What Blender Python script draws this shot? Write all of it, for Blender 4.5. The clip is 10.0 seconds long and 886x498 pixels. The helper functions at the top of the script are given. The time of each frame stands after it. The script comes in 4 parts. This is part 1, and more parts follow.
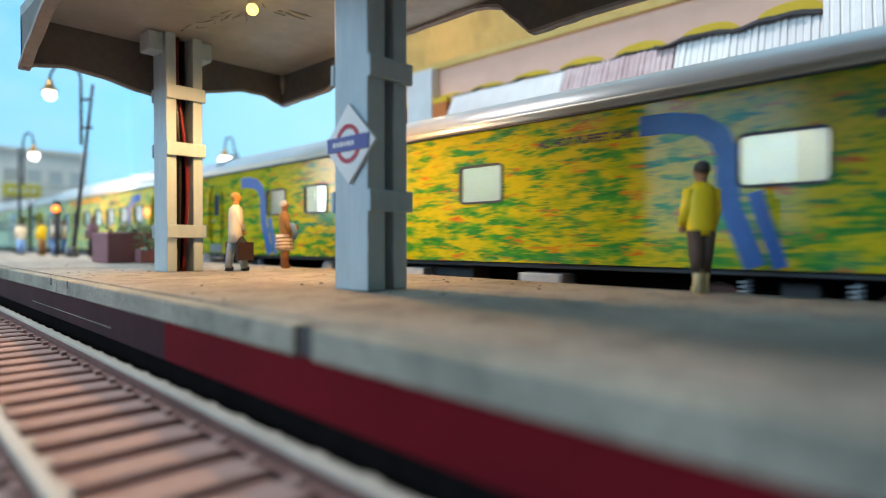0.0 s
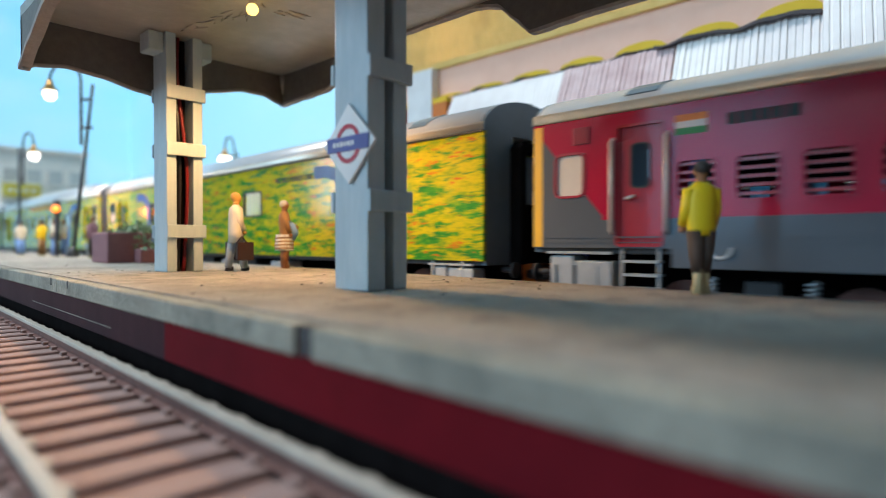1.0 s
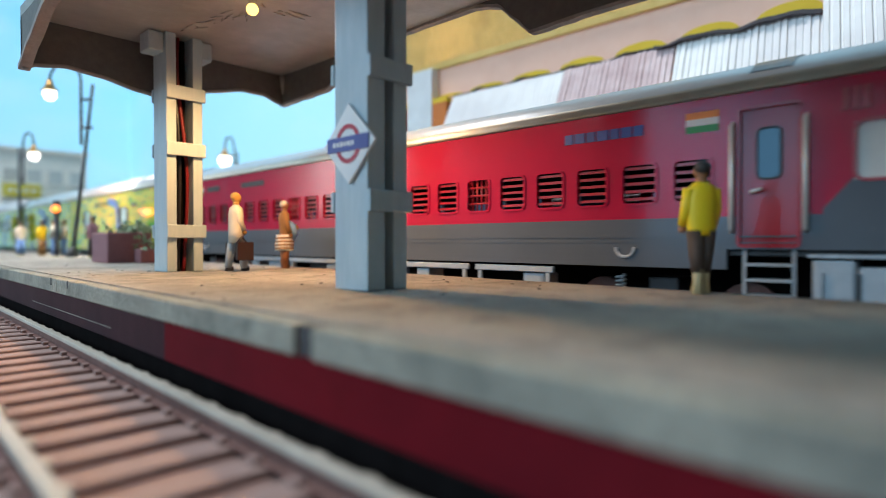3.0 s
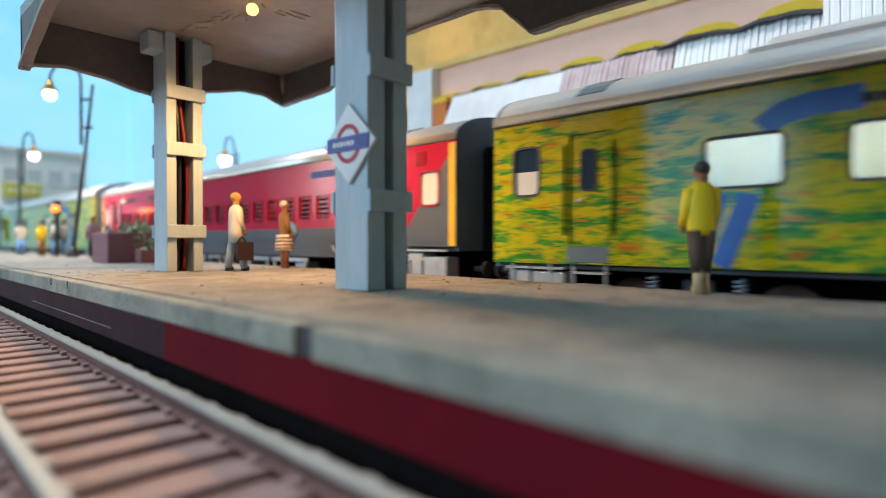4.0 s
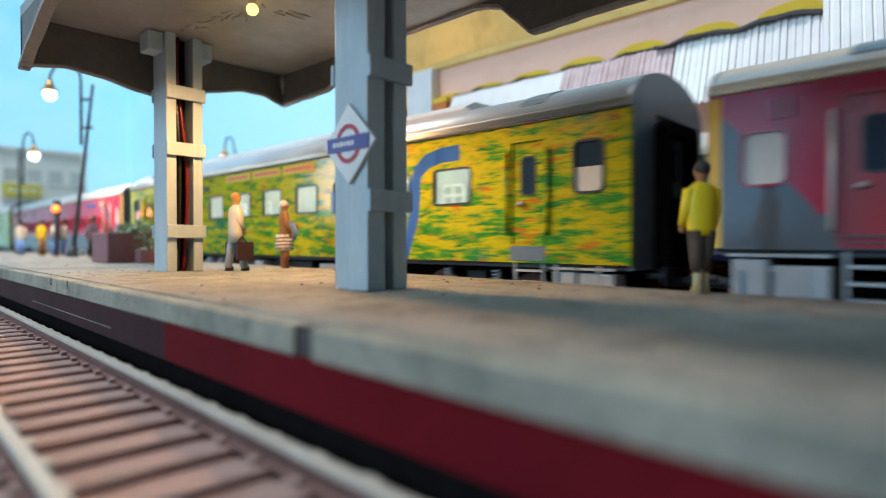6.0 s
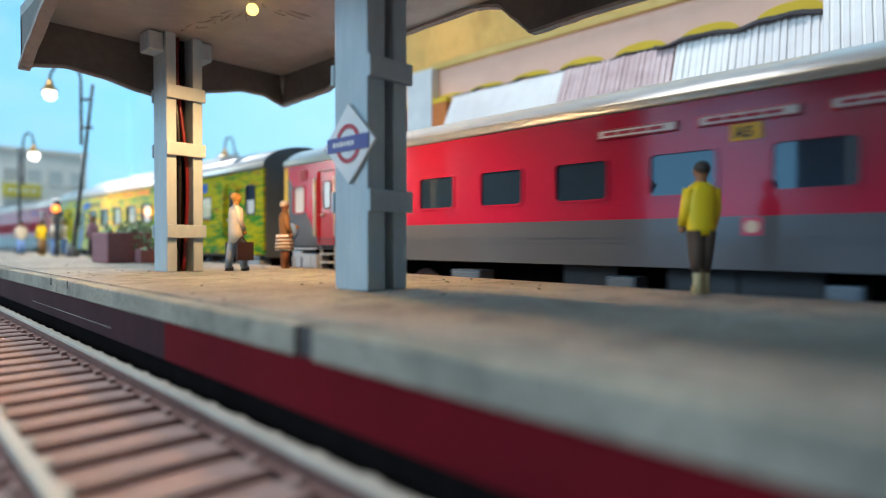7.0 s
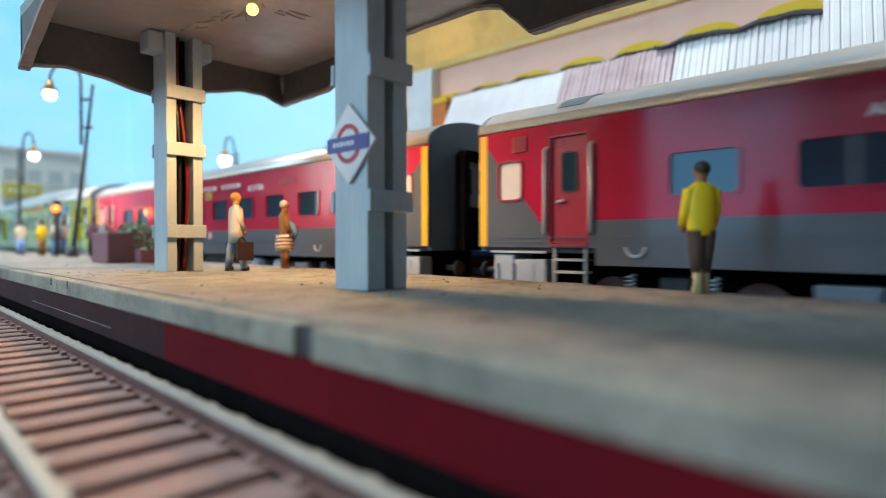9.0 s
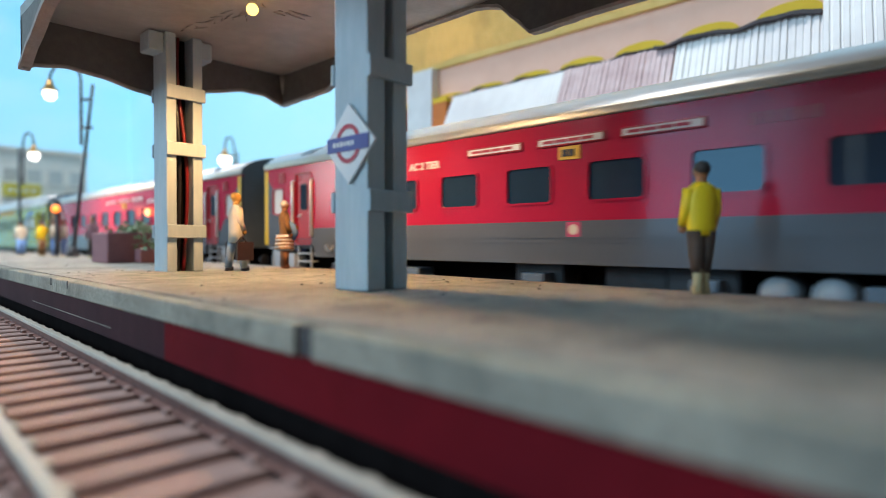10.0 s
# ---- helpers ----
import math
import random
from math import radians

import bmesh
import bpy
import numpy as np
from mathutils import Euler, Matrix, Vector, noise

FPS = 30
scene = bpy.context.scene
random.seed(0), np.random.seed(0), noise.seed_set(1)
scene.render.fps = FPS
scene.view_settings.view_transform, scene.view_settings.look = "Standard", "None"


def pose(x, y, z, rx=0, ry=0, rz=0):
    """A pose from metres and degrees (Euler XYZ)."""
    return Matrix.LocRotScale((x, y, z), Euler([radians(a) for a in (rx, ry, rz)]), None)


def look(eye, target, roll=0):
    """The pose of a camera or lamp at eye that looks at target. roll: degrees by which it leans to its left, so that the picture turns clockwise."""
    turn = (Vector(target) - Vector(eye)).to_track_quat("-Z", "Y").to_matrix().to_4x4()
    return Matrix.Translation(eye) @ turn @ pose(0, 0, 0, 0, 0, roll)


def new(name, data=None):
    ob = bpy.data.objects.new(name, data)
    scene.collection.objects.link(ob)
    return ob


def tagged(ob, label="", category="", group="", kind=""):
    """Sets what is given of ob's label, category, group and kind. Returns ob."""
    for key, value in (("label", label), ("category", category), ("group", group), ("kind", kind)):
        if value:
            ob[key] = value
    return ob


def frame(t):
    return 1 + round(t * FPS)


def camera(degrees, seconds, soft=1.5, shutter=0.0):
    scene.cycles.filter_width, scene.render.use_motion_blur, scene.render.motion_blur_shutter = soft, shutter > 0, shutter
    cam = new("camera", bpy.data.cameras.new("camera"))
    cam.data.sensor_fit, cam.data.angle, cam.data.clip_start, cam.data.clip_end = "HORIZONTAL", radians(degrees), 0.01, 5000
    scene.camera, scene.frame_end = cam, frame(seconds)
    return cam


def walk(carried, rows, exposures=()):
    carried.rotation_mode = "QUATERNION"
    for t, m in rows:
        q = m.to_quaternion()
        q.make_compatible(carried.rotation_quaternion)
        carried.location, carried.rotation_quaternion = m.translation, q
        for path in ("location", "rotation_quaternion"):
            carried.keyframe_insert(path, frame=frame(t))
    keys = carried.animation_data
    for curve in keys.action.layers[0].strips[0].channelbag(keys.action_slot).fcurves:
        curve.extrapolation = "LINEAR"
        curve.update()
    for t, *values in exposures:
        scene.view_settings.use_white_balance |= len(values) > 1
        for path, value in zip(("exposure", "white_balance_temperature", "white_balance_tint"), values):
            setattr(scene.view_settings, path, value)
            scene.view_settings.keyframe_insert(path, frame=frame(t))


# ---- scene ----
# A 1:87 model railway platform. Lengths below are in centimetres and turned into metres by CM.
CM = 0.01
LONG = 27.05  # length of a coach body
TURN = 46.5
cam = camera(74.7, 10.0, soft=0.65, shutter=0.35)
EYE = pose(0, 0, 1.79 * CM, 90 - 0.73, 0, -TURN)
walk(cam, [(0, EYE), (10, EYE)])
cam.data.dof.use_dof = True
cam.data.dof.focus_distance = 0.125
cam.data.dof.aperture_fstop = 13.0

# ---------------------------------------------------------------- light
world = bpy.data.worlds.new("room_air")
scene.world = world
world.use_nodes = True
world.node_tree.nodes["Background"].inputs[0].default_value = (0.75, 0.85, 1.0, 1)
world.node_tree.nodes["Background"].inputs[1].default_value = 0.12


def area_lamp(name, eye, target, w, h, power, color):
    data = bpy.data.lights.new(name, "AREA")
    data.shape, data.size, data.size_y, data.energy, data.color = "RECTANGLE", w, h, power, color
    ob = new(name, data)
    ob.matrix_world = look(eye, target)
    return ob


def bulb_lamp(name, x, y, z, power, color, radius=0.12, lean=0.0):
    data = bpy.data.lights.new(name, "SPOT")
    data.energy, data.color, data.shadow_soft_size = power * 2, color, radius * CM
    data.spot_size, data.spot_blend = radians(165), 0.6
    ob = new(name, data)
    ob.location, ob.rotation_euler = (x * CM, y * CM, z * CM), (0, radians(lean), 0)
    return ob


area_lamp("window_daylight", (-1.43, 0.45, 0.68), (0.05, 0.1, 0.0), 1.1, 0.44, 16.5, (0.50, 0.77, 1.0))
area_lamp("low_window_daylight", (-1.43, 0.57, 0.24), (0.05, 0.3, 0.05), 0.42, 0.4, 1.6, (0.22, 0.60, 1.0))
# fill lamp added to brighten the far platform and train; no such window known
area_lamp("added_side_fill", (-1.43, 2.0, 0.34), (0.07, 0.2, 0.02), 0.46, 0.4, 5.0, (0.82, 0.94, 1.0))
area_lamp("ceiling_light_panel", (-0.15, 0.45, 1.5), (0.02, 0.1, 0.0), 0.5, 0.5, 17, (0.97, 0.98, 1.0))
bulb_lamp("canopy_bulb_glow", 6.3, 11.65, 6.6, 0.12, (1.0, 0.55, 0.22), 0.35)
bulb_lamp("street_lamp_glow", 6.85, 34.9, 8.4, 0.16, (1.0, 0.88, 0.78), 0.4)
bulb_lamp("signal_glow", 8.6, 35.5, 3.5, 0.012, (1.0, 0.16, 0.05), 0.2, -90)
bulb_lamp("wall_lamp_glow", 22.3, 25.0, 16.4, 0.022, (1.0, 0.68, 0.32), 0.3)

# ---------------------------------------------------------------- materials


def shader(name):
    m = bpy.data.materials.new(name)
    m.use_nodes = True
    nt = m.node_tree
    return m, nt, nt.nodes["Principled BSDF"]


def coords(nt, scale=(1, 1, 1)):
    tc = nt.nodes.new("ShaderNodeTexCoord")
    mp = nt.nodes.new("ShaderNodeMapping")
    mp.inputs["Scale"].default_value = scale
    nt.links.new(tc.outputs["Object"], mp.inputs[0])
    return mp.outputs[0]


def noise_tex(nt, vec, scale, detail=4, rough=0.55):
    n = nt.nodes.new("ShaderNodeTexNoise")
    n.inputs["Scale"].default_value, n.inputs["Detail"].default_value, n.inputs["Roughness"].default_value = scale, detail, rough
    nt.links.new(vec, n.inputs["Vector"])
    return n


def ramp(nt, fac, stops, hard=False):
    r = nt.nodes.new("ShaderNodeValToRGB")
    if hard:
        r.color_ramp.interpolation = "CONSTANT"
    els = r.color_ramp.elements
    while len(els) < len(stops):
        els.new(0.5)
    for e, (p, c) in zip(els, stops):
        e.position, e.color = p, (*c, 1)
    nt.links.new(fac, r.inputs[0])
    return r.outputs[0]


def mixed(nt, fac, a, b, mode="MIX"):
    n = nt.nodes.new("ShaderNodeMix")
    n.data_type, n.blend_type = "RGBA", mode
    for sock, val in ((n.inputs[0], fac), (n.inputs[6], a), (n.inputs[7], b)):
        if hasattr(val, "is_linked"):
            nt.links.new(val, sock)
        elif isinstance(val, tuple):
            sock.default_value = (*val, 1)
        else:
            sock.default_value = val
    return n.outputs[2]


def math_node(nt, op, a, b=0.0):
    n = nt.nodes.new("ShaderNodeMath")
    n.operation = op
    for sock, val in ((n.inputs[0], a), (n.inputs[1], b)):
        if hasattr(val, "is_linked"):
            nt.links.new(val, sock)
        else:
            sock.default_value = val
    return n.outputs[0]


def bump(nt, bsdf, height, strength, dist=0.0003):
    b = nt.nodes.new("ShaderNodeBump")
    b.inputs["Strength"].default_value, b.inputs["Distance"].default_value = strength, dist
    nt.links.new(height, b.inputs["Height"])
    nt.links.new(b.outputs[0], bsdf.inputs["Normal"])


def surface(name, a, b, scale=300.0, rough=0.6, metal=0.0, relief=0.25, stretch=(1, 1, 1), dirt=None, coat=0.0, sheen=0.5, broad=0.0, blotch=35.0, deep=0.0003):
    """Two tones at a fine and a coarse scale, with relief and uneven gloss."""
    m, nt, bs = shader(name)
    v = coords(nt, stretch)
    fine = noise_tex(nt, v, scale, 6, 0.65)
    wide = noise_tex(nt, v, scale * 0.12, 3)
    col = mixed(nt, ramp(nt, fine.outputs[0], [(0.3, (0, 0, 0)), (0.7, (1, 1, 1))]), a, b)
    d = dirt if dirt else tuple(c * 0.72 for c in a)
    col = mixed(nt, ramp(nt, wide.outputs[0], [(0.52, (0, 0, 0)), (0.75, (0.7, 0.7, 0.7))]), col, d)
    if broad:
        big = noise_tex(nt, v, blotch, 4, 0.6)
        col = mixed(nt, ramp(nt, big.outputs[0], [(0.42, (0, 0, 0)), (0.66, (broad, broad, broad))]), col, d)
    nt.links.new(col, bs.inputs["Base Color"])
    bs.inputs["Specular IOR Level"].default_value = sheen
    nt.links.new(math_node(nt, "ADD", math_node(nt, "MULTIPLY", wide.outputs[0], 0.25), rough - 0.12), bs.inputs["Roughness"])
    bs.inputs["Metallic"].default_value = metal
    bs.inputs["Coat Weight"].default_value = coat
    if relief:
        bump(nt, bs, fine.outputs[0], relief, deep)
    return m


def glowing(name, color, strength):
    m, nt, bs = shader(name)
    bs.inputs["Base Color"].default_value = (*color, 1)
    bs.inputs["Emission Color"].default_value = (*color, 1)
    bs.inputs["Emission Strength"].default_value = strength
    return m


def clear_glass(name, tint, rough=0.03, spec=1.0, coat=1.0):
    m, nt, bs = shader(name)
    v = coords(nt)
    n = noise_tex(nt, v, 120, 2)
    nt.links.new(mixed(nt, n.outputs[0], tint, tuple(c * 0.7 for c in tint)), bs.inputs["Base Color"])
    bs.inputs["Roughness"].default_value = rough
    bs.inputs["Specular IOR Level"].default_value = spec
    bs.inputs["Coat Weight"].default_value = coat
    bs.inputs["Coat Roughness"].default_value = 0.02
    return m


def see_through(name):
    m, nt, bs = shader(name)
    n = noise_tex(nt, coords(nt), 90, 3)
    nt.links.new(mixed(nt, n.outputs[0], (0.90, 0.96, 0.94), (0.82, 0.90, 0.88)), bs.inputs["Base Color"])
    bs.inputs["Roughness"].default_value = 0.02
    bs.inputs["Transmission Weight"].default_value = 1.0
    bs.inputs["IOR"].default_value = 1.45
    return m


def coach_livery(name, upper, lower, line):
    """Glossy two-band paint; the lower tone also fills a slanted field at each end."""
    m, nt, bs = shader(name)
    tc = nt.nodes.new("ShaderNodeTexCoord")
    sep = nt.nodes.new("ShaderNodeSeparateXYZ")
    nt.links.new(tc.outputs["Object"], sep.inputs[0])
    y, z = sep.outputs[1], sep.outputs[2]
    # distance from the nearer end, in metres
    mid = math_node(nt, "ABSOLUTE", math_node(nt, "ADD", y, LONG / 2 * CM))
    end = math_node(nt, "SUBTRACT", LONG / 2 * CM, mid)
    low = math_node(nt, "LESS_THAN", z, line * CM)
    reach = math_node(nt, "SUBTRACT", 1.65 * CM, math_node(nt, "MULTIPLY", math_node(nt, "MAXIMUM", math_node(nt, "SUBTRACT", z, 2.3 * CM), 0.0), 0.85))
    slant = math_node(nt, "LESS_THAN", end, reach)
    mask = math_node(nt, "MAXIMUM", low, slant)
    v = coords(nt)
    n = noise_tex(nt, v, 60, 4)
    up = mixed(nt, n.outputs[0], upper, tuple(c * 0.75 for c in upper))
    lo = mixed(nt, n.outputs[0], lower, tuple(c * 0.8 for c in lower))
    nt.links.new(mixed(nt, mask, up, lo), bs.inputs["Base Color"])
    fine = noise_tex(nt, v, 900, 4)
    nt.links.new(math_node(nt, "ADD", math_node(nt, "MULTIPLY", n.outputs[0], 0.14), 0.09), bs.inputs["Roughness"])
    bs.inputs["Specular IOR Level"].default_value = 0.43
    bump(nt, bs, fine.outputs[0], 0.03, 0.0001)
    return m


def meadow_livery(name):
    """Printed yellow, green and orange brush-stroke wrap."""
    m, nt, bs = shader(name)
    a = noise_tex(nt, coords(nt, (1, 1, 3.4)), 105, 6, 0.7)
    b = noise_tex(nt, coords(nt, (1, 0.7, 3.6)), 122, 6, 0.68)
    c = noise_tex(nt, coords(nt, (1.3, 1.0, 3.0)), 190, 5, 0.68)
    d = noise_tex(nt, coords(nt, (1.0, 0.6, 2.0)), 34, 3, 0.5)
    e = noise_tex(nt, coords(nt, (1.7, 0.9, 4.2)), 120, 6, 0.7)
    base = ramp(nt, a.outputs[0], [(0.30, (0.15, 0.28, 0.010)), (0.42, (0.33, 0.37, 0.006)), (0.52, (0.54, 0.44, 0.006)), (0.62, (0.40, 0.39, 0.008)), (0.74, (0.17, 0.29, 0.012))])
    sep = nt.nodes.new("ShaderNodeSeparateXYZ")
    nt.links.new(coords(nt), sep.inputs[0])
    lush = math_node(nt, "ADD", b.outputs[0], math_node(nt, "MULTIPLY", math_node(nt, "SUBTRACT", 0.026, sep.outputs[2]), 2.0))
    greens = ramp(nt, lush, [(0.475, (0, 0, 0)), (0.56, (1, 1, 1))])
    col = mixed(nt, greens, base, ramp(nt, c.outputs[0], [(0.35, (0.014, 0.16, 0.03)), (0.52, (0.05, 0.25, 0.022)), (0.66, (0.22, 0.36, 0.012))]))
    reds = ramp(nt, e.outputs[0], [(0.57, (0, 0, 0)), (0.62, (0.9, 0.9, 0.9))])
    col = mixed(nt, reds, col, ramp(nt, c.outputs[0], [(0.4, (0.52, 0.20, 0.01)), (0.6, (0.52, 0.09, 0.012))]))
    teal = math_node(nt, "MULTIPLY", ramp(nt, d.outputs[0], [(0.56, (0, 0, 0)), (0.64, (0.5, 0.5, 0.5))]), greens)
    col = mixed(nt, teal, col, (0.008, 0.15, 0.13))
    nt.links.new(col, bs.inputs["Base Color"])
    bs.inputs["Roughness"].default_value = 0.12
    bs.inputs["Specular IOR Level"].default_value = 0.45
    return m


M = {
    "slab": surface("platform_concrete", (0.29, 0.275, 0.245), (0.49, 0.46, 0.40), 1500, 0.9, relief=1.0, dirt=(0.16, 0.16, 0.15), sheen=0.2, broad=0.6),
    "slab_side": surface("slab_edge_concrete", (0.28, 0.275, 0.225), (0.45, 0.44, 0.37), 1300, 0.9, relief=1.0, dirt=(0.13, 0.14, 0.125), sheen=0.2, broad=0.6),
    "plinth": surface("maroon_plinth_paint", (0.135, 0.004, 0.009), (0.17, 0.006, 0.013), 200, 0.8, relief=0.1, sheen=0.12, dirt=(0.09, 0.004, 0.01), broad=0.5),
    "plinth_dark": surface("aubergine_plinth_paint", (0.034, 0.008, 0.014), (0.048, 0.012, 0.02), 300, 0.7, relief=0.2, sheen=0.2, dirt=(0.035, 0.014, 0.02), broad=0.5),
    "joint": surface("dark_joint", (0.04, 0.04, 0.045), (0.07, 0.07, 0.07), 400, 0.8),
    "column": surface("grey_blue_column_paint", (0.37, 0.47, 0.52), (0.47, 0.56, 0.60), 420, 0.5, relief=0.45, stretch=(1, 1, 0.25), dirt=(0.28, 0.35, 0.39), broad=0.4, blotch=60.0),
    # fascia copy of the grey card, with its shade put into the colour
    "canopy": surface("shaded_fascia_card", (0.09, 0.083, 0.077), (0.13, 0.12, 0.11), 420, 0.5, relief=0.3),
    # lighter copy: the bulb's light on the ceiling is put into the colour
    "soffit": surface("glossy_bulb_lit_soffit_card", (0.34, 0.33, 0.31), (0.42, 0.41, 0.385), 260, 0.34, relief=0.4, dirt=(0.25, 0.235, 0.22), broad=0.6, blotch=70.0),
    "canopy_edge": surface("raw_card_edge", (0.38, 0.34, 0.32), (0.27, 0.24, 0.22), 500, 0.9),
    "glue": surface("dried_glue", (0.5, 0.48, 0.44), (0.36, 0.35, 0.33), 600, 0.15, coat=0.6),
    "sleeper": surface("painted_brown_sleeper", (0.29, 0.195, 0.175), (0.38, 0.265, 0.24), 600, 0.75, relief=0.5, dirt=(0.25, 0.165, 0.15), broad=0.5),
    "rail_head": surface("worn_rail_head", (0.46, 0.43, 0.37), (0.55, 0.52, 0.45), 400, 0.5, metal=0.2, relief=0.2),
    "rail_web": surface("rusty_rail_web", (0.13, 0.06, 0.05), (0.20, 0.10, 0.085), 400, 0.75),
    "base": surface("brown_baseboard", (0.24, 0.145, 0.125), (0.31, 0.19, 0.165), 400, 0.85, relief=0.5),
    "red": coach_livery("red_and_grey_coach_paint", (0.49, 0.011, 0.052), (0.115, 0.13, 0.15), 2.22),
    "red_plain": surface("red_door_paint", (0.38, 0.008, 0.022), (0.33, 0.006, 0.018), 200, 0.3, relief=0.05, coat=0.3),
    "meadow": meadow_livery("meadow_print_wrap"),
    "yellow": surface("yellow_stripe_paint", (0.80, 0.47, 0.008), (0.74, 0.42, 0.008), 200, 0.4, relief=0.05),
    "roof": surface("silver_roof_paint", (0.60, 0.63, 0.65), (0.68, 0.70, 0.72), 150, 0.32, metal=0.3, relief=0.06),
    "cant": surface("satin_metal_eave", (0.62, 0.58, 0.50), (0.70, 0.66, 0.57), 150, 0.42, metal=0.8, relief=0.05),
    "coach_end": surface("dark_grey_coach_end", (0.11, 0.15, 0.19), (0.14, 0.185, 0.23), 150, 0.35, relief=0.05),
    # rubber parts, and the shade sheets at the platform foot and inside coaches
    "black": surface("black_rubber_and_shade", (0.007, 0.006, 0.006), (0.012, 0.010, 0.010), 300, 1.0, relief=0.0, sheen=0.01),
    "chassis": surface("black_underframe", (0.015, 0.016, 0.018), (0.03, 0.03, 0.033), 300, 0.5),
    "equip": surface("grey_equipment_box", (0.33, 0.37, 0.40), (0.42, 0.46, 0.49), 300, 0.45, relief=0.1),
    "handrail": surface("silver_handrail", (0.62, 0.62, 0.60), (0.7, 0.7, 0.68), 300, 0.35, metal=0.4),
    "dark_glass": clear_glass("tinted_window_glass", (0.018, 0.042, 0.075), 0.03, 0.75, 0.0),
    "clear_pane": see_through("clear_coach_window"),
    "coach_light": glowing("coach_light_strip", (1.0, 0.98, 0.97), 36.0),
    "milk_glass": surface("milky_lavatory_glass", (0.62, 0.60, 0.55), (0.68, 0.66, 0.6), 200, 0.35, relief=0.03),
    "cabin": surface("pale_cabin_lining", (0.44, 0.48, 0.47), (0.50, 0.54, 0.53), 150, 0.6, relief=0.02),
    "berth": surface("grey_berth_cover", (0.30, 0.34, 0.35), (0.36, 0.40, 0.41), 200, 0.7, relief=0.05),
    "ribbon": surface("blue_ribbon_print", (0.016, 0.08, 0.34), (0.024, 0.12, 0.42), 200, 0.3, relief=0.0),
    "white": surface("white_paint", (0.72, 0.72, 0.72), (0.8, 0.8, 0.79), 200, 0.45, relief=0.05),
    "sign_red": surface("red_enamel", (0.45, 0.02, 0.05), (0.4, 0.02, 0.05), 200, 0.4, relief=0.0),
    "notice": surface("pink_print", (0.55, 0.04, 0.12), (0.6, 0.05, 0.15), 200, 0.4, relief=0.0),
    "sign_blue": surface("blue_enamel", (0.025, 0.05, 0.26), (0.03, 0.06, 0.3), 200, 0.4, relief=0.0),
    "ink": surface("black_lettering", (0.02, 0.02, 0.02), (0.03, 0.03, 0.03), 200, 0.5, relief=0.0),
    "saffron": surface("saffron_print", (0.82, 0.27, 0.03), (0.77, 0.24, 0.03), 200, 0.4, relief=0.0),
    "flag_green": surface("green_print", (0.02, 0.2, 0.03), (0.02, 0.24, 0.04), 200, 0.4, relief=0.0),
    "pink": surface("pink_render_wall", (0.90, 0.53, 0.39), (0.93, 0.58, 0.44), 120, 0.8, relief=0.2),
    "scallop": surface("yellow_scallop_paint", (0.85, 0.56, 0.03), (0.8, 0.5, 0.025), 120, 0.7),
    "cornice": surface("ochre_cornice_paint", (0.66, 0.44, 0.12), (0.74, 0.52, 0.18), 160, 0.7),
    "rusty_sheet": surface("rusty_pink_corrugated_sheet", (0.62, 0.46, 0.46), (0.76, 0.62, 0.61), 150, 0.6, relief=0.15, dirt=(0.42, 0.25, 0.26), broad=0.6, blotch=40.0),
    "orange": surface("orange_pillar_paint", (0.6, 0.16, 0.03), (0.66, 0.2, 0.04), 120, 0.7),
    "corrugated": surface("galvanised_corrugated_sheet", (0.86, 0.84, 0.82), (0.91, 0.90, 0.88), 110, 0.6, metal=0.0, relief=0.15, dirt=(0.60, 0.56, 0.57), broad=0.5, blotch=22.0),
    "tarp": surface("dark_gutter_tar", (0.06, 0.05, 0.055), (0.1, 0.085, 0.09), 300, 0.8),
    "gold": surface("gold_foil_board", (0.58, 0.36, 0.10), (0.70, 0.45, 0.15), 330, 0.34, metal=0.55, relief=1.0, stretch=(1, 1.6, 0.6), deep=0.0012),
    "brick": surface("maroon_planter_paint", (0.23, 0.10, 0.115), (0.30, 0.14, 0.15), 250, 0.8, relief=0.6),
    "leaf": surface("leaf_green", (0.18, 0.28, 0.15), (0.30, 0.40, 0.26), 400, 0.6),
    "iron": surface("dark_lamp_iron", (0.035, 0.04, 0.05), (0.06, 0.065, 0.08), 300, 0.5),
    "brass": surface("brass_lamp_hood", (0.42, 0.24, 0.08), (0.5, 0.3, 0.1), 300, 0.4, metal=0.7),
    "wire_red": surface("red_wire_plastic", (0.15, 0.008, 0.012), (0.19, 0.01, 0.014), 300, 0.35, relief=0.0),
    "wire_black": surface("black_wire_plastic", (0.012, 0.01, 0.01), (0.02, 0.018, 0.018), 300, 0.3, relief=0.0),
    "bulb": glowing("warm_bulb", (1.0, 0.60, 0.13), 3.6),
    "globe": glowing("white_lamp_globe", (1.0, 0.93, 0.82), 5.0),
    "signal_red": glowing("signal_light", (1.0, 0.22, 0.03), 2.6),
    "skin": surface("doll_skin_paint", (0.30, 0.13, 0.06), (0.34, 0.15, 0.07), 300, 0.6),
    "skin_light": surface("ochre_doll_paint", (0.50, 0.26, 0.05), (0.55, 0.3, 0.07), 300, 0.6),
    "hair": surface("dark_hair_paint", (0.025, 0.018, 0.015), (0.04, 0.03, 0.025), 300, 0.6),
    "grey_hair": surface("white_hair_paint", (0.55, 0.52, 0.48), (0.65, 0.6, 0.55), 300, 0.6),
    "shirt_yellow": surface("yellow_shirt_paint", (0.84, 0.55, 0.008), (0.88, 0.6, 0.012), 300, 0.55, dirt=(0.7, 0.42, 0.008)),
    "trouser": surface("brown_trouser_paint", (0.05, 0.03, 0.022), (0.075, 0.045, 0.03), 300, 0.7),
